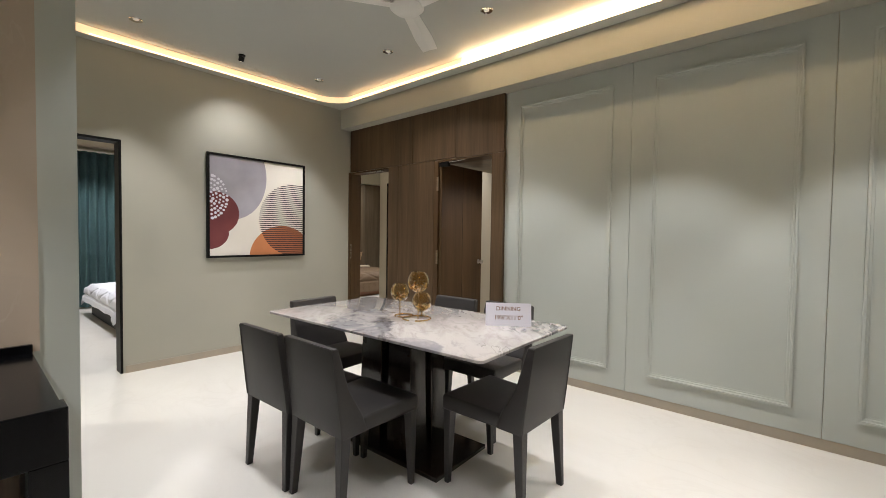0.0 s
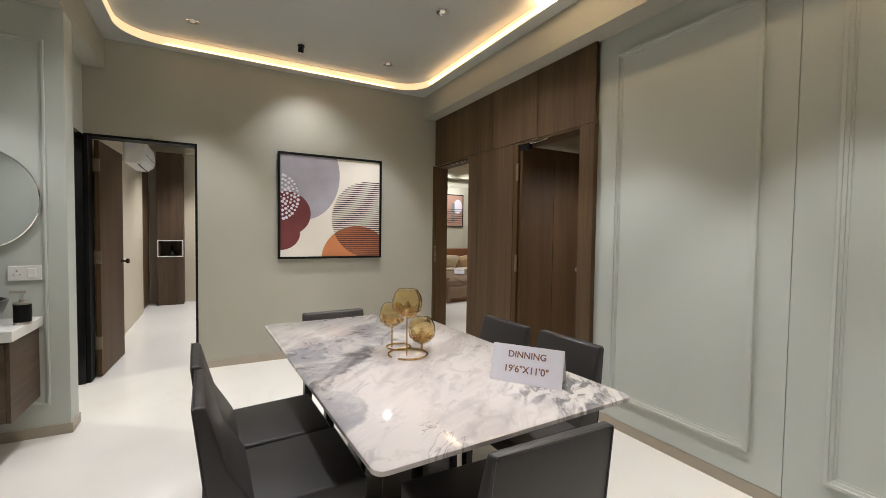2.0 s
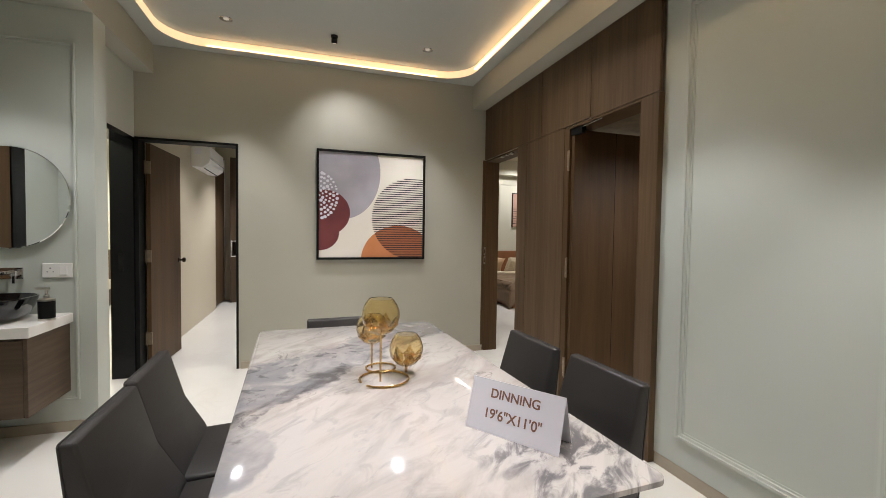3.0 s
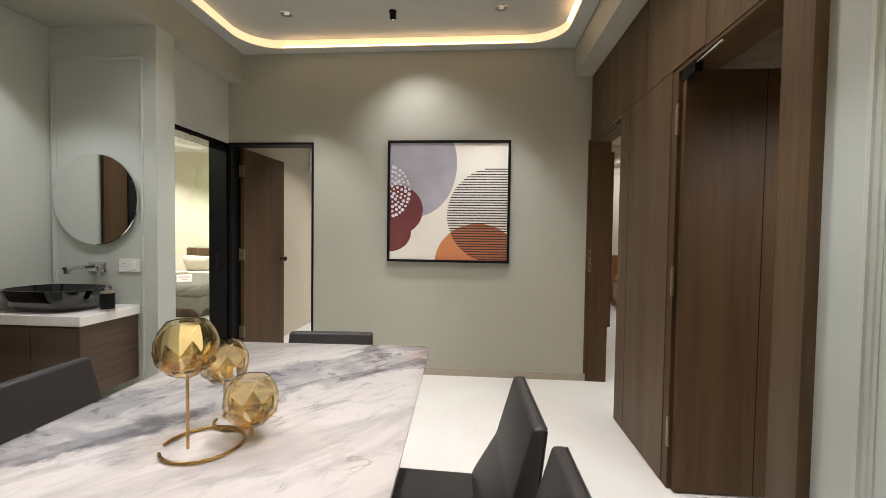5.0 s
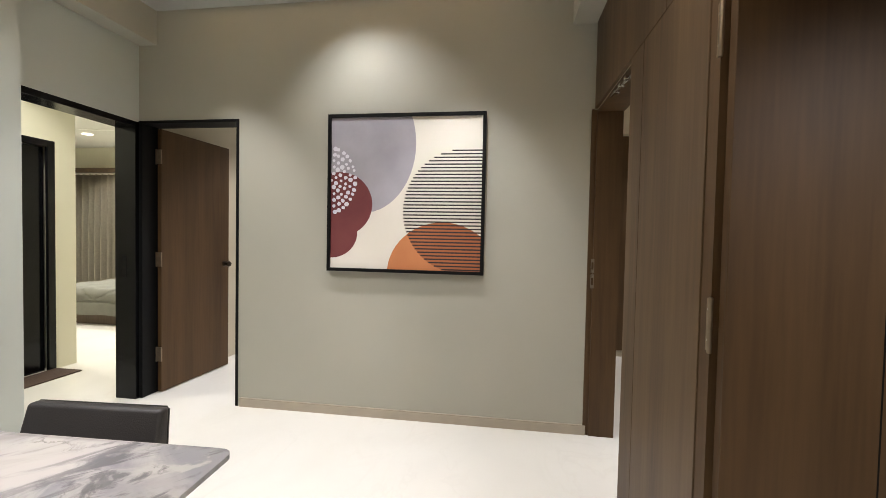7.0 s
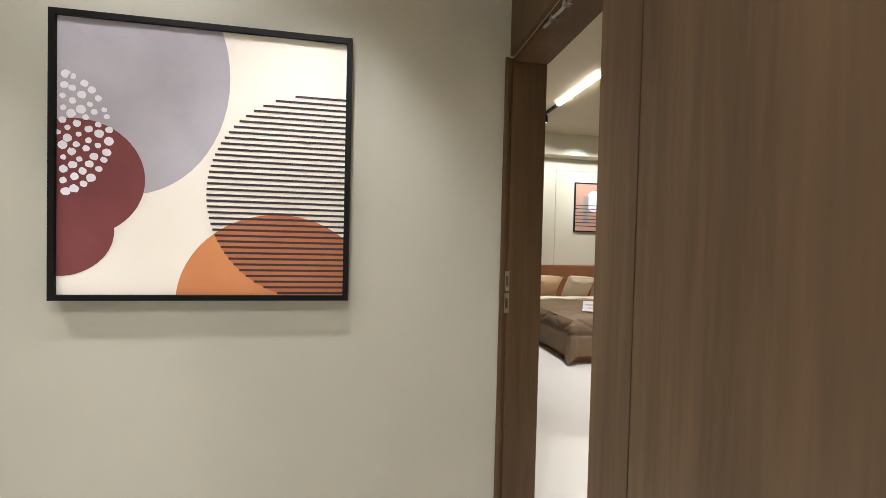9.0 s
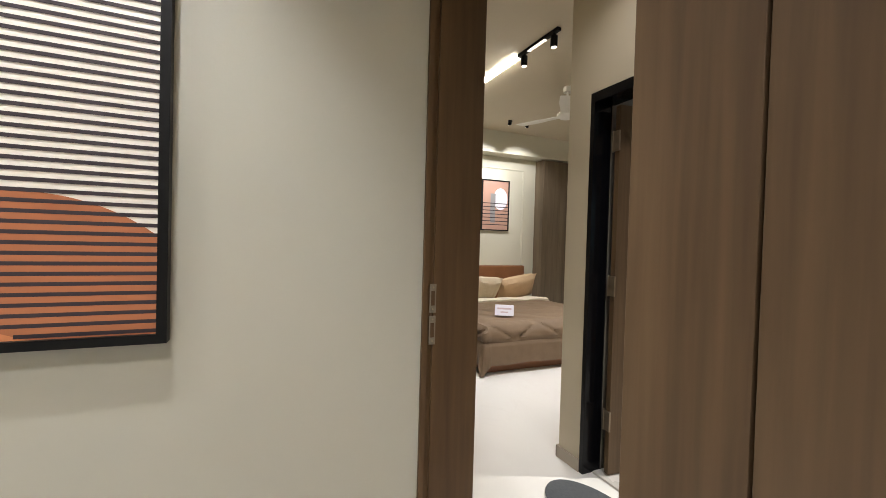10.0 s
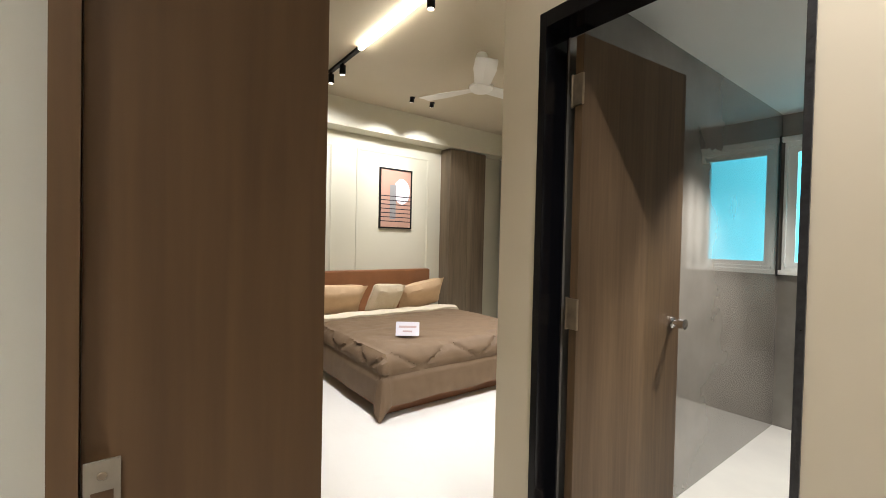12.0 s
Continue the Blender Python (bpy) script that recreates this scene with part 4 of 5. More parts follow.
for i in range(80):
    a = 2 * math.pi * i / 80
    u, v = 0.88 + 0.387 * math.cos(a), 0.615 + 0.400 * math.sin(a)
    du, dv = (u - 0.755) / 0.365, (v - 1.03) / 0.344
    d = math.hypot(du, dv)
    if d > 1:
        u, v = 0.755 + 0.365 * du / d, 1.03 + 0.344 * dv / d
    over.append(art(u, v))
part("rust_shape", flat(clip(over, -A, A, -B, B), 0.0291), M_P_RUST, pic)
lines = []
for i in range(36):
    v = 0.222 + i * 0.0220
    half = math.sqrt(max(0.0, 1 - ((v - 0.615) / 0.400) ** 2)) * 0.387
    lines.append((art(0.88 - half, v)[0], A, art(0, v)[1]))
part("stripes", stripe_mesh(lines, 0.0294, 0.0090), M_P_INK, pic, "dark horizontal stripes")
dots = bmesh.new()
rng = random.Random(4)
for k in range(6):
    for j in range(4 + 6 * k):
        a, r = 2 * math.pi * (j + 0.5 * (k % 2)) / (4 + 6 * k) + rng.uniform(-0.04, 0.04), 0.014 + 0.0325 * k
        u, v = -0.010 + r * math.cos(a), 0.415 + r * math.sin(a) * 1.22
        if u < -0.004:
            continue
        s = rng.uniform(0.0100, 0.0170)
        vs = [dots.verts.new((0.0296, art(u, v)[0] + s * math.cos(q), art(u, v)[1] + s * rng.uniform(0.8, 1.1) * math.sin(q))) for q in np.linspace(0, 2 * math.pi, 13)[:-1]]
        dots.faces.new(vs)
tagged(part("dots", dots, M_PAPER, pic, "ivory dots"), kind="stuff")

# ---------- wash niche ----------
van = thing("vanity_cabinet", "wall-hung walnut vanity cabinet under the wash basin", "cabinet", (-2.93, -0.40, 0))
part("body", boxes((0, 0.405, -0.32, 0.287, 0.26, 0.70)), M_WOOD_H, van)
part("end_panel", boxes((0, 0.425, 0.288, 0.306, 0.26, 0.70), bevel=0.002), M_WOOD_X, van)
for y0, y1 in ((-0.32, -0.018), (-0.014, 0.286)):
    part("door", boxes((0.407, 0.425, y0, y1, 0.262, 0.685), bevel=0.002), M_WOOD_H, van)
ct = thing("vanity_counter", "white solid counter of the vanity", "counter", (-2.93, -0.40, 0.70))
part("slab", boxes((0, 0.445, -0.33, 0.325, 0.0, 0.06), bevel=0.004), M_SOLID, ct)
basin = thing("wash_basin", "glossy black vessel wash basin on the white counter", "basin", (-2.715, -0.455, 0.76))
bm = bmesh.new()
rings = []
for hx, hy, z in ((0.125, 0.195, 0.0), (0.145, 0.215, 0.006), (0.170, 0.243, 0.035), (0.188, 0.265, 0.08), (0.198, 0.280, 0.128), (0.197, 0.279, 0.135), (0.190, 0.270, 0.136), (0.180, 0.255, 0.10), (0.16, 0.23, 0.05), (0.12, 0.17, 0.022), (0.03, 0.04, 0.018)):
    rings.append([(x, y, z) for x, y in rounded_rect(-hx, hx, -hy, hy, min(hx, hy) * 0.82, 12)])
loft(bm, rings)
part("bowl", bm, M_CERAMIC, basin, smooth=True)
tap = thing("wall_tap", "chrome wall-mounted basin tap with a long spout", "tap", (-2.93, -0.38, 1.015))
part("plate", boxes((0, 0.008, -0.075, 0.06, -0.035, 0.035), bevel=0.003), M_CHROME, tap)
part("spout", boxes((0.008, 0.21, -0.055, -0.02, -0.008, 0.014), bevel=0.004), M_CHROME, tap)
part("spout_end", boxes((0.18, 0.205, -0.052, -0.023, -0.03, -0.008), bevel=0.003), M_CHROME, tap)
part("lever", boxes((0.008, 0.05, 0.015, 0.045, -0.015, 0.018), (0.03, 0.045, 0.02, 0.04, -0.06, 0.0), bevel=0.003), M_CHROME, tap)
mir = thing("round_mirror", "frameless round wall mirror", "mirror", (-2.93, -0.378, 1.477))
part("backing", moved(turned([(0.27, 0.002), (0.27, 0.022)], n=48), pose(0, 0, 0, 0, 90, 0)), M_BLACKM, mir)
part("mirror_glass", moved(turned([(0.308, 0.0225), (0.310, 0.0245), (0.306, 0.0285)], n=96), pose(0, 0, 0, 0, 90, 0)), M_MIRROR, mir)
sw = thing("switch_plate", "white socket and switch plate", "switch", (-2.93, -0.15, 1.03))
part("plate", boxes((0, 0.010, -0.077, 0.077, -0.045, 0.045), bevel=0.003), M_PLASTIC, sw)
part("rocker", boxes((0.010, 0.014, 0.012, 0.052, -0.028, 0.028), bevel=0.002), M_PLASTIC, sw)
for py, pz, pr in ((-0.035, 0.014, 0.005), (-0.050, -0.008, 0.004), (-0.020, -0.008, 0.004)):
    part("socket_hole", moved(turned([(pr, 0.0101), (pr, 0.0108)], n=10), pose(0, py, pz, 0, 90, 0)), M_PLASTIC_D, sw)
soap = thing("soap_dispenser", "black soap dispenser with a steel pump", "soap dispenser", (-2.69, -0.095, 0.76))
soap.scale = (1.15, 1.15, 1.15)
part("bottle", turned([(0.034, 0.0), (0.035, 0.004), (0.035, 0.012)], n=24), M_STEEL, soap, smooth=True)
part("sleeve", turned([(0.034, 0.0125), (0.034, 0.098)], n=24), M_BLACKM, soap, "black sleeve", True)
part("collar", turned([(0.035, 0.0985), (0.035, 0.106), (0.012, 0.112), (0.012, 0.125), (0.005, 0.127), (0.005, 0.155)], n=24), M_STEEL, soap, smooth=True)
part("pump_nozzle", boxes((-0.007, 0.007, -0.045, 0.012, 0.152, 0.166), bevel=0.003), M_STEEL, soap)
nd = thing("niche_wood_panel", "narrow walnut panel in the wash niche", "wall panel", (-2.07, -0.73, 0))
part("leaf", boxes((-0.42, -0.20, 0.002, 0.03, 0.01, 2.6), bevel=0.002), M_WOOD_B, nd)
part("jamb", boxes((-0.199, -0.05, 0.002, 0.04, 0.01, 2.6), bevel=0.002), M_BLACK, nd, "polished black jamb")

# ---------- kitchen counter ----------
kit = thing("kitchen_counter", "black granite kitchen counter with a thick waterfall end", "counter", (-1.485, -0.05, 0))
part("worktop", boxes((0.0, 0.76, -1.6, 0.0, 0.80, 0.84), bevel=0.003), M_BLACK, kit)
part("upstand", boxes((0.0, 0.02, -1.6, 0.0, 0.84, 0.87), bevel=0.002), M_BLACK, kit)
part("front_edge", boxes((0.70, 0.775, -1.6, 0.003, 0.72, 0.855), bevel=0.004), M_BLACK, kit)
part("end_post", boxes((0.70, 0.775, -0.07, 0.002, 0.0, 0.72)), M_BLACK, kit)
part("cabinet_end", boxes((0.02, 0.70, -0.065, -0.02, 0.10, 0.80)), M_WOOD_D, kit, "dark brown end panel")
part("cabinet_front", boxes((0.69, 0.71, -1.6, -0.08, 0.10, 0.72)), M_WOOD_D, kit, "dark brown cabinet front")


# ---------- soft furnishing ----------
def curtain(name, p0, p1, z0, z1, folds, mat, label, depth=0.05):
    """A hanging curtain: wavy in plan, with folds that widen downward."""
    c = thing(name, label, "curtain", (p0[0], p0[1], 0))
    dx, dy = p1[0] - p0[0], p1[1] - p0[1]
    ln = math.hypot(dx, dy)
    nx, ny = -dy / ln, dx / ln
    n = folds * 10
    rng = random.Random(folds)
    amp = [rng.uniform(0.7, 1.2) for _ in range(folds + 1)]
    rings = []
    for z, k in ((z1, 0.7), (z1 - 0.15, 0.9), ((z0 + z1) / 2, 1.0), (z0, 1.1)):
        row = []
        for i in range(n + 1):
            s = i / n
            w = math.sin(2 * math.pi * folds * s + 0.4 * math.sin(z * 2)) * depth * k * amp[int(s * folds)]
            row.append((dx * s + nx * w, dy * s + ny * w, z))
        rings.append(row)
    bm = bmesh.new()
    loft(bm, rings, cap=False, closed=False)
    bmesh.ops.solidify(bm, geom=list(bm.faces), thickness=0.004)
    part("cloth", bm, mat, c, smooth=True)
    part("rail", boxes((min(0, dx) - 0.01, max(0, dx) + 0.01, min(0, dy) - 0.01, max(0, dy) + 0.01, z1, z1 + 0.025)), M_PLASTIC, c)
    return c


def cushion(w, d, h, seed=0):
    """A soft pillow lying flat: puffed middle, pinched corners."""
    bm = bmesh.new()
    n = 12
    rng = random.Random(seed)
    grid = {}
    for side in (1, -1):
        for i in range(n + 1):
            for j in range(n + 1):
                u, v = i / n * 2 - 1, j / n * 2 - 1
                edge = (1 - u ** 4) * (1 - v ** 4)
                x = u * w / 2 * (1 - 0.07 * (1 - v * v) * abs(u))
                y = v * d / 2 * (1 - 0.07 * (1 - u * u) * abs(v))
                z = side * h / 2 * max(edge, 0) ** 0.45 + (0 if edge < 1e-6 else rng.uniform(-0.004, 0.004))
                key = (i, j, side if edge > 1e-6 else 0)
                if key not in grid:
                    grid[key] = bm.verts.new((x, y, z))
    for side in (1, -1):
        for i in range(n):
            for j in range(n):
                q = []
                for a, b in ((i, j), (i + 1, j), (i + 1, j + 1), (i, j + 1)):
                    q.append(grid.get((a, b, side)) or grid[(a, b, 0)])
                bm.faces.new(q if side > 0 else list(reversed(q)))
    return bm


def quilt(x0, x1, y0, y1, top, drop_z, thick=0.05, seed=1, ripple=0.010):
    """A padded quilt over a bed, hanging down on three sides (foot at +x), stitched in zigzags on its border."""
    bm = bmesh.new()
    n, m = 90, 110
    vs = []
    hang = top + thick - drop_z
    lx, ly = x1 - x0, (y1 - y0) / 2
    for i in range(n + 1):
        row = []
        for j in range(m + 1):
            s = i / n * (lx + hang)
            t_ = (j / m * 2 - 1) * (ly + hang)
            ox, oy = max(0, s - lx), max(0, abs(t_) - ly)
            x, y = x0 + min(s, lx), (y0 + y1) / 2 + max(-ly, min(ly, t_))
            d = max(ox, oy) + 0.30 * min(ox, oy)
            along = t_ if ox >= oy else s
            tri = abs(((along * 3.4) % 2) - 1)
            zig = abs((d + 0.06) - (0.05 + 0.15 * tri))
            line = abs(d - 0.155)
            stitch = max(0, 1 - min(zig, line * (1 if d > 0 else 9)) / 0.022) if d > -0.01 and (ox or oy or min(lx - s, ly - abs(t_)) < 0.10) else 0
            puff = noise.noise(Vector((s * 4, t_ * 4, seed))) * ripple + noise.noise(Vector((s * 14, t_ * 14, seed))) * ripple * 0.35
            out = (0.045 * min(1, d / 0.06) + 0.035 * d / hang + puff - 0.025 * stitch) if d else 0
            if ox and oy:
                k = math.hypot(ox, oy)
                x += out * ox / k * 1.2 + 0.10 * min(ox, oy)
                y += math.copysign(out * oy / k * 1.2 + 0.10 * min(ox, oy), t_)
            elif ox:
                x += out
            elif oy:
                y += math.copysign(out, t_)
            soft = 0.02 * math.exp(-max(0, min(lx - s, ly - abs(t_))) / 0.03) if not d else 0.02
            z = top + thick - d - soft + (puff * 1.4 - 0.017 * stitch if not d else 0.006 * math.sin(along * 11) * d / hang)
            row.append(bm.verts.new((x, y, max(z, 0.012))))
        vs.append(row)
    for i in range(n):
        for j in range(m):
            bm.faces.new((vs[i][j], vs[i + 1][j], vs[i + 1][j + 1], vs[i][j + 1]))
    return bm


def bed(name, label, at, length, width, head_h, quilt_mat, frame_mat, head_mat, pillow_mats, drop, turn=0.0):
    """Head at -x, foot at +x; origin on the floor at the middle of the foot."""
    b = thing(name, label, "bed", at, turn)
    w = width / 2
    part("base", boxes((-length, -0.03, -w + 0.02, w - 0.02, 0.0, 0.27), bevel=0.01), frame_mat, b)
    part("mattress", boxes((-length, -0.04, -w + 0.02, w - 0.02, 0.272, 0.44), bevel=0.03), M_LINEN, b)
    part("headboard", boxes((-length - 0.10, -length - 0.01, -w - 0.02, w + 0.02, 0.05, head_h), bevel=0.02), head_mat, b)
    part("quilt", quilt(-length + 0.62, -0.02, -w, w, 0.44, drop), quilt_mat, b, smooth=True)
    fold = bmesh.new()
    n = 24
    rings = []
    for i in range(n + 1):
        y = -w - 0.05 + (width + 0.10) * i / n
        dz = -0.10 if abs(y) > w else 0
        z = 0.505 + 0.006 * math.sin(i * 1.3) + dz
        x = -length + 0.62 + 0.012 * math.sin(i * 0.8)
        rings.append([(x - 0.22, y, z - 0.03), (x - 0.23, y, z), (x, y, z + 0.025), (x + 0.05, y, z + 0.005), (x + 0.04, y, z - 0.03)])
    loft(fold, rings)
    side = bmesh.new()
    rows = []
    for i in range(13):
        x = -length + 0.42 + 0.56 * i / 12
        low = 0.16 + 0.20 * abs(i - 4) / 8
        rows.append([(x, -w - 0.10 - 0.03 * (0.5 - z) + 0.006 * math.sin(i * 1.7 + z * 9), z) for z in np.linspace(0.49, low, 8)])
    loft(side, rows, cap=False, closed=False)
    bmesh.ops.solidify(side, geom=list(side.faces), thickness=0.012)
    part("sheet_side", side, M_LINEN, b, "cream sheet hanging at the side", True)
    part("turned_sheet", fold, M_LINEN, b, "cream turned-down sheet", True)
    for k, (pm, py, pw, px_) in enumerate(pillow_mats):
        part("pillow", moved(cushion(pw, 0.40, 0.19, k), pose(-length + px_, py, 0.635, 0, -56, 0) @ pose(0, 0, 0, 0, 0, 90 + (2, 3, -13)[k % 3])), pm, b, smooth=True)
    return b


M_PATTERN = material("patterned beige cotton", (0.42, 0.33, 0.21), 0.85, color2=(0.62, 0.54, 0.40), scale=70, detail=1)
bed("double_bed", "double bed with a brown quilt, tan headboard and sand pillows", (-6.30, 5.66, 0), 2.0, 1.78, 0.94, M_BROWN, M_TAN, M_TAN,
    [(M_SAND, -0.56, 0.66, 0.26), (M_PATTERN, 0.0, 0.42, 0.36), (M_SAND, 0.58, 0.62, 0.26)], 0.115)
bed("grey_bed", "double bed with a grey-green quilt in the second bedroom", (-6.05, -2.75, 0), 2.25, 1.8, 0.95, M_GREYBED, M_WOOD_D, M_WOOD, [(M_PILLOW_G, -0.45, 0.62, 0.26), (M_PILLOW_G, 0.42, 0.62, 0.26)], 0.16)
bed("white_bed", "bed with a white sheet in the guest bedroom", (-6.70, 1.05, 0), 2.0, 1.9, 0.95, M_WHITEBED, M_BLACKM, M_WOOD_D, [(M_WHITEBED, -0.4, 0.6, 0.26), (M_WHITEBED, 0.4, 0.6, 0.26)], 0.24, -90)


def small_sign(at, turn):
    s = thing("bed_sign", "small folded white card lying on the bed", "sign", at, turn)
    w, h, d = 0.20, 0.11, 0.05
    for k in (-1, 1):
        bm = bmesh.new()
        loft(bm, [[(-w / 2, k * d, 0), (w / 2, k * d, 0), (w / 2, k * (d - 0.002), 0), (-w / 2, k * (d - 0.002), 0)], [(-w / 2, k * 0.001, h), (w / 2, k * 0.001, h), (w / 2, -k * 0.0005, h), (-w / 2, -k * 0.0005, h)]])
        part("card_side", bm, M_PAPER, s)
    tl = math.degrees(math.atan2(h, d))
    part("print_bar", moved(boxes((-0.075, 0.075, -0.009, 0.009, 0, 0.0005)), pose(0, -d * 0.36 - 0.001, h * 0.64, tl, 0, 0)), M_INK_PALE, s)
    part("print_bar", moved(boxes((-0.04, 0.04, -0.007, 0.007, 0, 0.0005)), pose(0, -d * 0.68 - 0.001, h * 0.32, tl, 0, 0)), M_INK_PALE, s)
    return s


small_sign((-6.62, 5.15, 0.51), 55)
small_sign((-6.25, -2.20, 0.51), 127)

# master bedroom wall: mouldings, picture, wardrobe, curtain
mw = bpy.data.objects["wall_master_west"]
for y0, y1 in ((4.25, 5.17), (5.49, 6.58)):
    part("moulding", moulding(y0, y1, 0.5, 2.46, -8.42, 0.03, 0.014, "x"), M_CREAM, mw)
p2 = thing("framed_picture", "small framed print of a pale sun over dusty pink", "picture", (-8.42, 6.053, 1.87))
part("frame", boxes((0.004, 0.03, -0.245, -0.228, -0.393, 0.393), (0.004, 0.03, 0.228, 0.245, -0.393, 0.393), (0.004, 0.03, -0.228, 0.228, 0.376, 0.393), (0.004, 0.03, -0.228, 0.228, -0.393, -0.376)), M_BLACKM, p2)
part("print", boxes((0.004, 0.018, -0.228, 0.228, -0.376, 0.376)), M_P_PINK, p2)
part("sun_shape", flat(ellipse(0.09, 0.10, 0.125, 0.17, 40), 0.0185), M_PAPER, p2)
part("grey_column", flat([(-0.09, -0.27), (0.0, -0.27), (0.0, 0.18), (-0.09, 0.18)], 0.0192), M_PLASTIC_D, p2)
part("stripes", stripe_mesh([(-0.228, 0.228, -0.30 + i * 0.055) for i in range(7)], 0.0196, 0.012), M_P_INK, p2)
ward = thing("wardrobe", "tall walnut wardrobe beside the bed", "wardrobe", (-8.42, 7.13, 0))
part("body", boxes((0.0, 0.20, -0.33, 0.33, 0.0, 2.62)), M_WOOD_L, ward)
for y0, y1 in ((-0.33, -0.002), (0.002, 0.33)):
    part("door", boxes((0.202, 0.222, y0, y1, 0.06, 2.61), bevel=0.002), M_WOOD_L, ward)
curtain("long_curtain", (-8.30, 7.86), (-7.0, 7.86), 0.03, 2.60, 12, M_PILLOW_G, "long pale grey curtain beside the wardrobe", 0.04)
nt = thing("bedside_box", "small white switch panel above the bedside", "switch", (-8.42, 6.72, 0.70))
part("plate", boxes((0, 0.012, -0.08, 0.08, -0.05, 0.05), bevel=0.003), M_PLASTIC, nt)
side = thing("bedroom_cabinet", "tall dark walnut cabinet against the bedroom wall", "cabinet", (-6.28, 3.375, 0))
part("body", boxes((-0.33, 0.33, 0.002, 0.63, 0.07, 2.40)), M_WOOD_B, side)
part("plinth", boxes((-0.32, 0.325, 0.002, 0.61, 0.0, 0.07)), M_TRIM, side, "beige plinth")
for x0, x1 in ((-0.33, -0.002), (0.002, 0.33)):
    part("door", boxes((x0, x1, 0.632, 0.650, 0.075, 2.395), bevel=0.002), M_WOOD_B, side)
bm_ = thing("bath_mat", "grey oval bath mat on the floor before the bathroom", "mat", (-4.25, 4.20, 0.0))
part("mat_body", turned([(0.30, 0.0), (0.31, 0.008), (0.29, 0.016)], n=36), M_MAT, bm_, smooth=True)
bm_.scale = (1.02, 0.58, 1)

# bathroom window
win = tagged(new("window_1"), "small white framed bathroom window with frosted pane", "window", kind="structure")
part("window_frame", boxes((-4.535, -4.515, 7.04, 7.12, 1.16, 2.10), (-4.045, -3.975, 7.04, 7.12, 1.16, 2.10), (-4.515, -4.045, 7.04, 7.12, 2.06, 2.10), (-4.515, -4.045, 7.04, 7.12, 1.16, 1.19), bevel=0.004), M_PLASTIC, win)
part("casing", boxes((-3.98, -3.930, 7.025, 7.048, 1.13, 2.135), (-4.55, -3.98, 7.025, 7.048, 2.095, 2.135), (-4.55, -3.98, 7.025, 7.048, 1.13, 1.165), bevel=0.003), M_PLASTIC, win)
part("sash", boxes((-4.515, -4.463, 7.06, 7.10, 1.19, 2.06), (-4.085, -4.045, 7.06, 7.10, 1.19, 2.06), (-4.463, -4.085, 7.06, 7.10, 2.02, 2.06), (-4.463, -4.085, 7.06, 7.10, 1.19, 1.225)), M_PLASTIC, win)
part("corner_strip", boxes((-4.5535, -4.551, 7.0, 7.024, 1.12, 2.14)), M_BLACKM, win, "black strip in the corner beside the window")
part("pane", boxes((-4.463, -4.085, 7.075, 7.085, 1.225, 2.02)), M_SKYGLASS, win, "frosted pane lit by daylight")

# guest bedroom things
ac = thing("air_conditioner", "white split air conditioner high on the bedroom wall", "air conditioner", (-6.41, -0.12, 2.14))
bm = bmesh.new()
prof = [(0.0, 0.0), (0.13, -0.012), (0.215, 0.055), (0.232, 0.14), (0.215, 0.285), (0.0, 0.285)]
loft(bm, [[(x, y, z) for y, z in prof] for x in (-0.47, 0.47)])
part("body", rounded(bm, 0.012), M_PLASTIC, ac, smooth=True)
part("louvre", moved(boxes((-0.40, 0.40, -0.038, 0.038, -0.003, 0.003), bevel=0.002), pose(0, 0.176, 0.016, 38, 0, 0)), M_PLASTIC, ac, "white swing louvre")
part("outlet_slot", moved(boxes((-0.41, 0.41, -0.007, 0.007, -0.003, 0.003)), pose(0, 0.142, -0.010, 38, 0, 0)), M_BLACKM, ac, "dark air outlet")
part("front_seam", boxes((-0.468, 0.468, 0.2215, 0.2325, 0.108, 0.111)), M_PLASTIC_D, ac, "seam of the front cover")
part("energy_label", boxes((0.4695, 0.4715, 0.05, 0.12, 0.16, 0.24)), M_PAPER, ac, "paper sticker on the end")
tw = thing("tall_cabinet", "tall dark walnut cabinet with a lit open niche", "cabinet", (-8.36, 0.195, 0))
part("lower_door", boxes((0, 0.30, -0.195, 0.19, 0.0, 0.83)), M_WOOD_D, tw)
part("upper_door", boxes((0, 0.30, -0.195, 0.19, 1.13, 2.62)), M_WOOD_D, tw)
part("niche_side", boxes((0, 0.30, -0.195, -0.165, 0.832, 1.128)), M_WOOD_D, tw)
part("niche_side", boxes((0, 0.30, 0.16, 0.19, 0.832, 1.128)), M_WOOD_D, tw)
part("niche_back", boxes((0, 0.05, -0.165, 0.16, 0.832, 1.128)), M_WOOD_D, tw)
part("niche_frame", boxes((0.28, 0.306, -0.19, 0.185, 0.835, 0.85), (0.28, 0.306, -0.19, 0.185, 1.11, 1.125), (0.28, 0.306, -0.19, -0.178, 0.85, 1.11), (0.28, 0.306, 0.173, 0.185, 0.85, 1.11)), M_SOLID, tw, "pale niche frame")
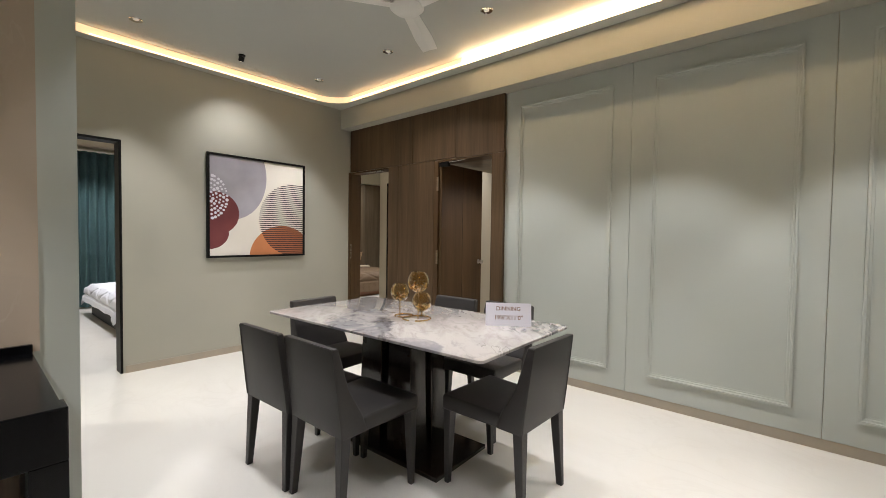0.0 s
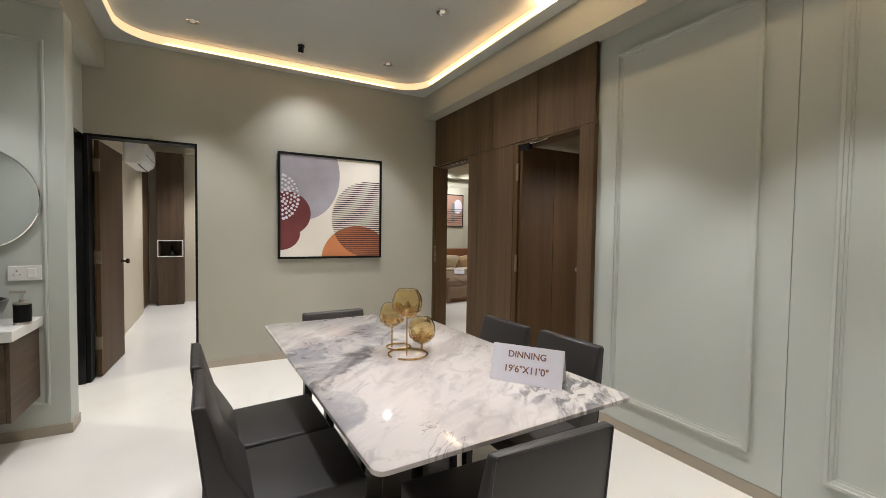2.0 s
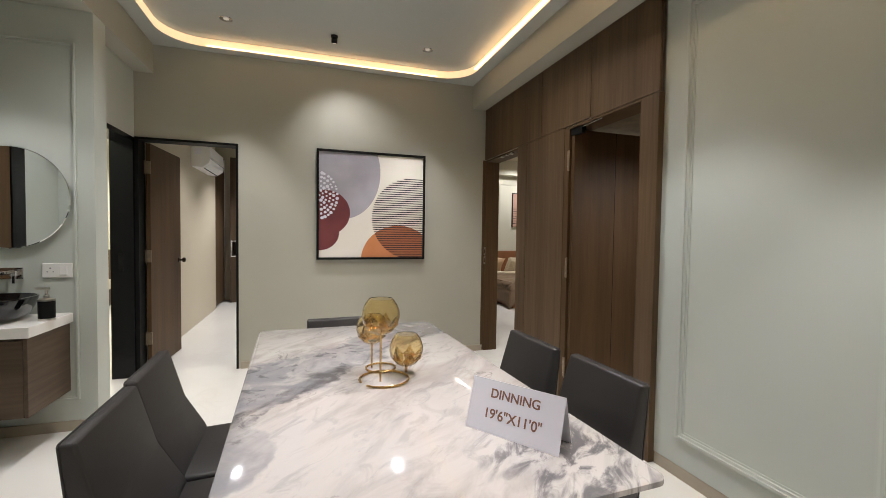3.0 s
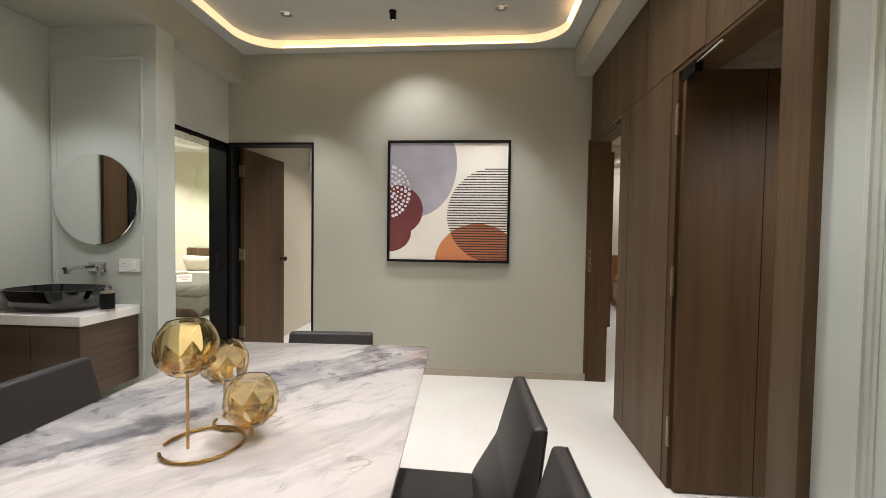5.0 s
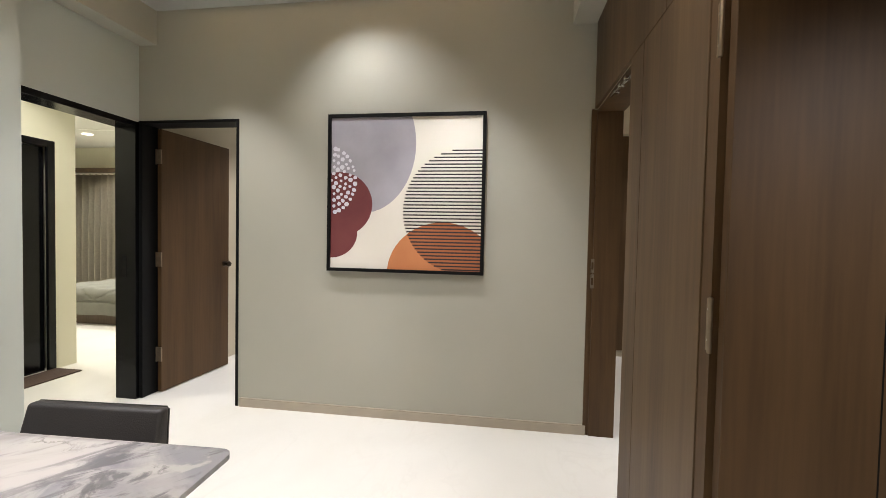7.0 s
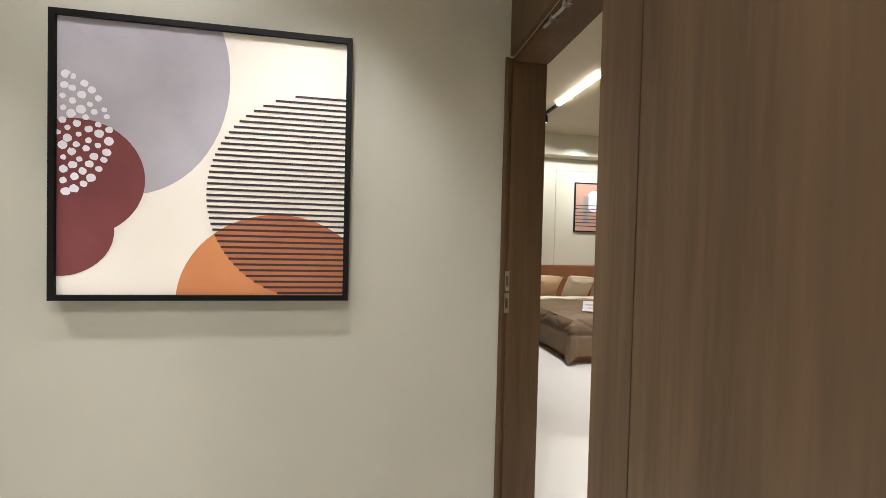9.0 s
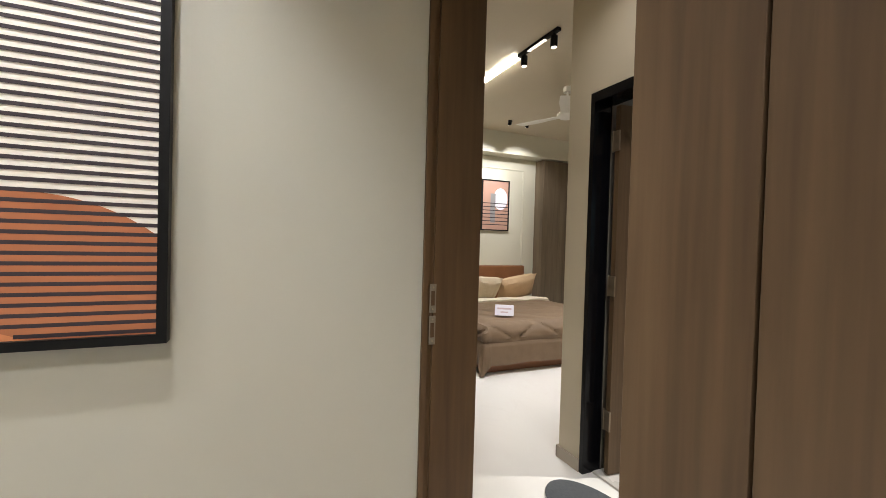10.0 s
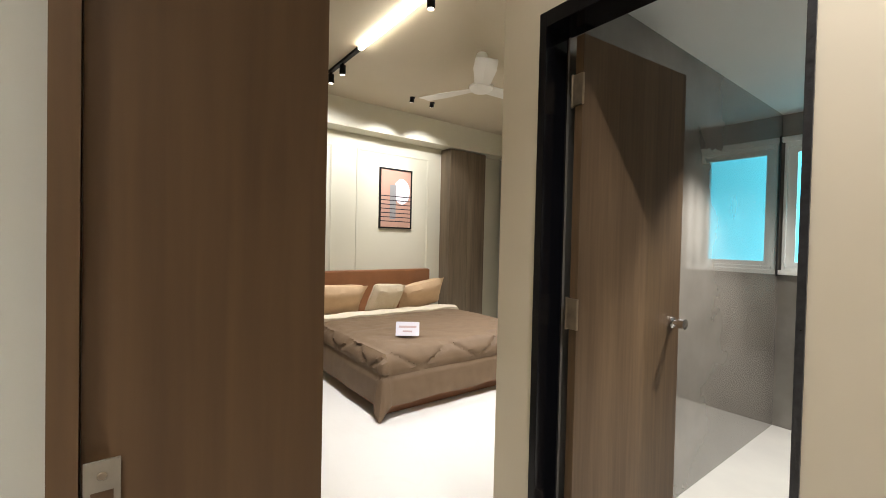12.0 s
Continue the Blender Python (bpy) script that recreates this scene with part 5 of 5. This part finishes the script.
fig = thing("figurine", "small dark figurine standing in the niche", "figurine", (-8.18, 0.20, 0.832))
part("body", turned([(0.05, 0.02), (0.06, 0.03), (0.045, 0.08), (0.02, 0.11), (0.03, 0.14), (0.012, 0.19), (0.004, 0.22)], n=14), M_BLACKM, fig, smooth=True)
tc = thing("side_cabinet", "tall brown cabinet end beside the bedroom wall", "cabinet", (-7.9, -0.42, 0))
part("body", boxes((-0.45, 0.45, -0.3, 0.28, 0.02, 2.62), bevel=0.003), M_WOOD, tc)
part("light_line", boxes((-0.452, -0.40, 0.282, 0.29, 0.05, 2.6)), M_SOLID, tc, "pale edge strip")
curtain("teal_curtain", (-8.26, 0.66), (-8.26, 2.6), 0.03, 2.58, 16, M_TEAL, "long teal curtain in the guest bedroom", 0.06)
part("pelmet", boxes((-8.36, -8.15, 0.4, 3.2, 2.66, 2.96)), M_BEIGE, bpy.data.objects["wall_guest_west"])

# second bedroom things
mp = thing("marble_panel", "pale green veined marble panel behind the bed", "wall panel", (-8.45, -2.8, 0))
part("slab", boxes((0.002, 0.02, -0.8, 0.8, 0.9, 2.6), bevel=0.002), M_GREEN_MARBLE, mp)
curtain("grey_curtain", (-8.34, -5.9), (-8.34, -4.4), 0.03, 2.35, 11, M_TAUPE, "taupe curtain in the second bedroom", 0.06)
part("pelmet", boxes((-8.45, -8.2, -6.0, -4.3, 2.38, 2.46)), M_WOOD_D, bpy.data.objects["wall_bedroom_west"])
dm = thing("door_mat", "brown door mat before the black door", "mat", (-4.12, -1.24, 0))
part("mat_body", boxes((-0.30, 0.30, -0.13, 0.14, 0.0, 0.012), bevel=0.004), M_MATB, dm)
down2 = thing("round_ceiling_light", "round lit ceiling light in the second bedroom", "ceiling light", (-7.4, -4.4, 2.90), group="bedroom ceiling lights")
part("diffuser", turned([(0.075, -0.012), (0.08, 0.0)], n=24), M_LAMP, down2)
for lx, ly in [(-7.4, -2.4), (-5.6, -3.6), (-6.2, -1.2), (-3.7, -0.75)]:
    copy_thing(down2, pose(lx, ly, 2.90))
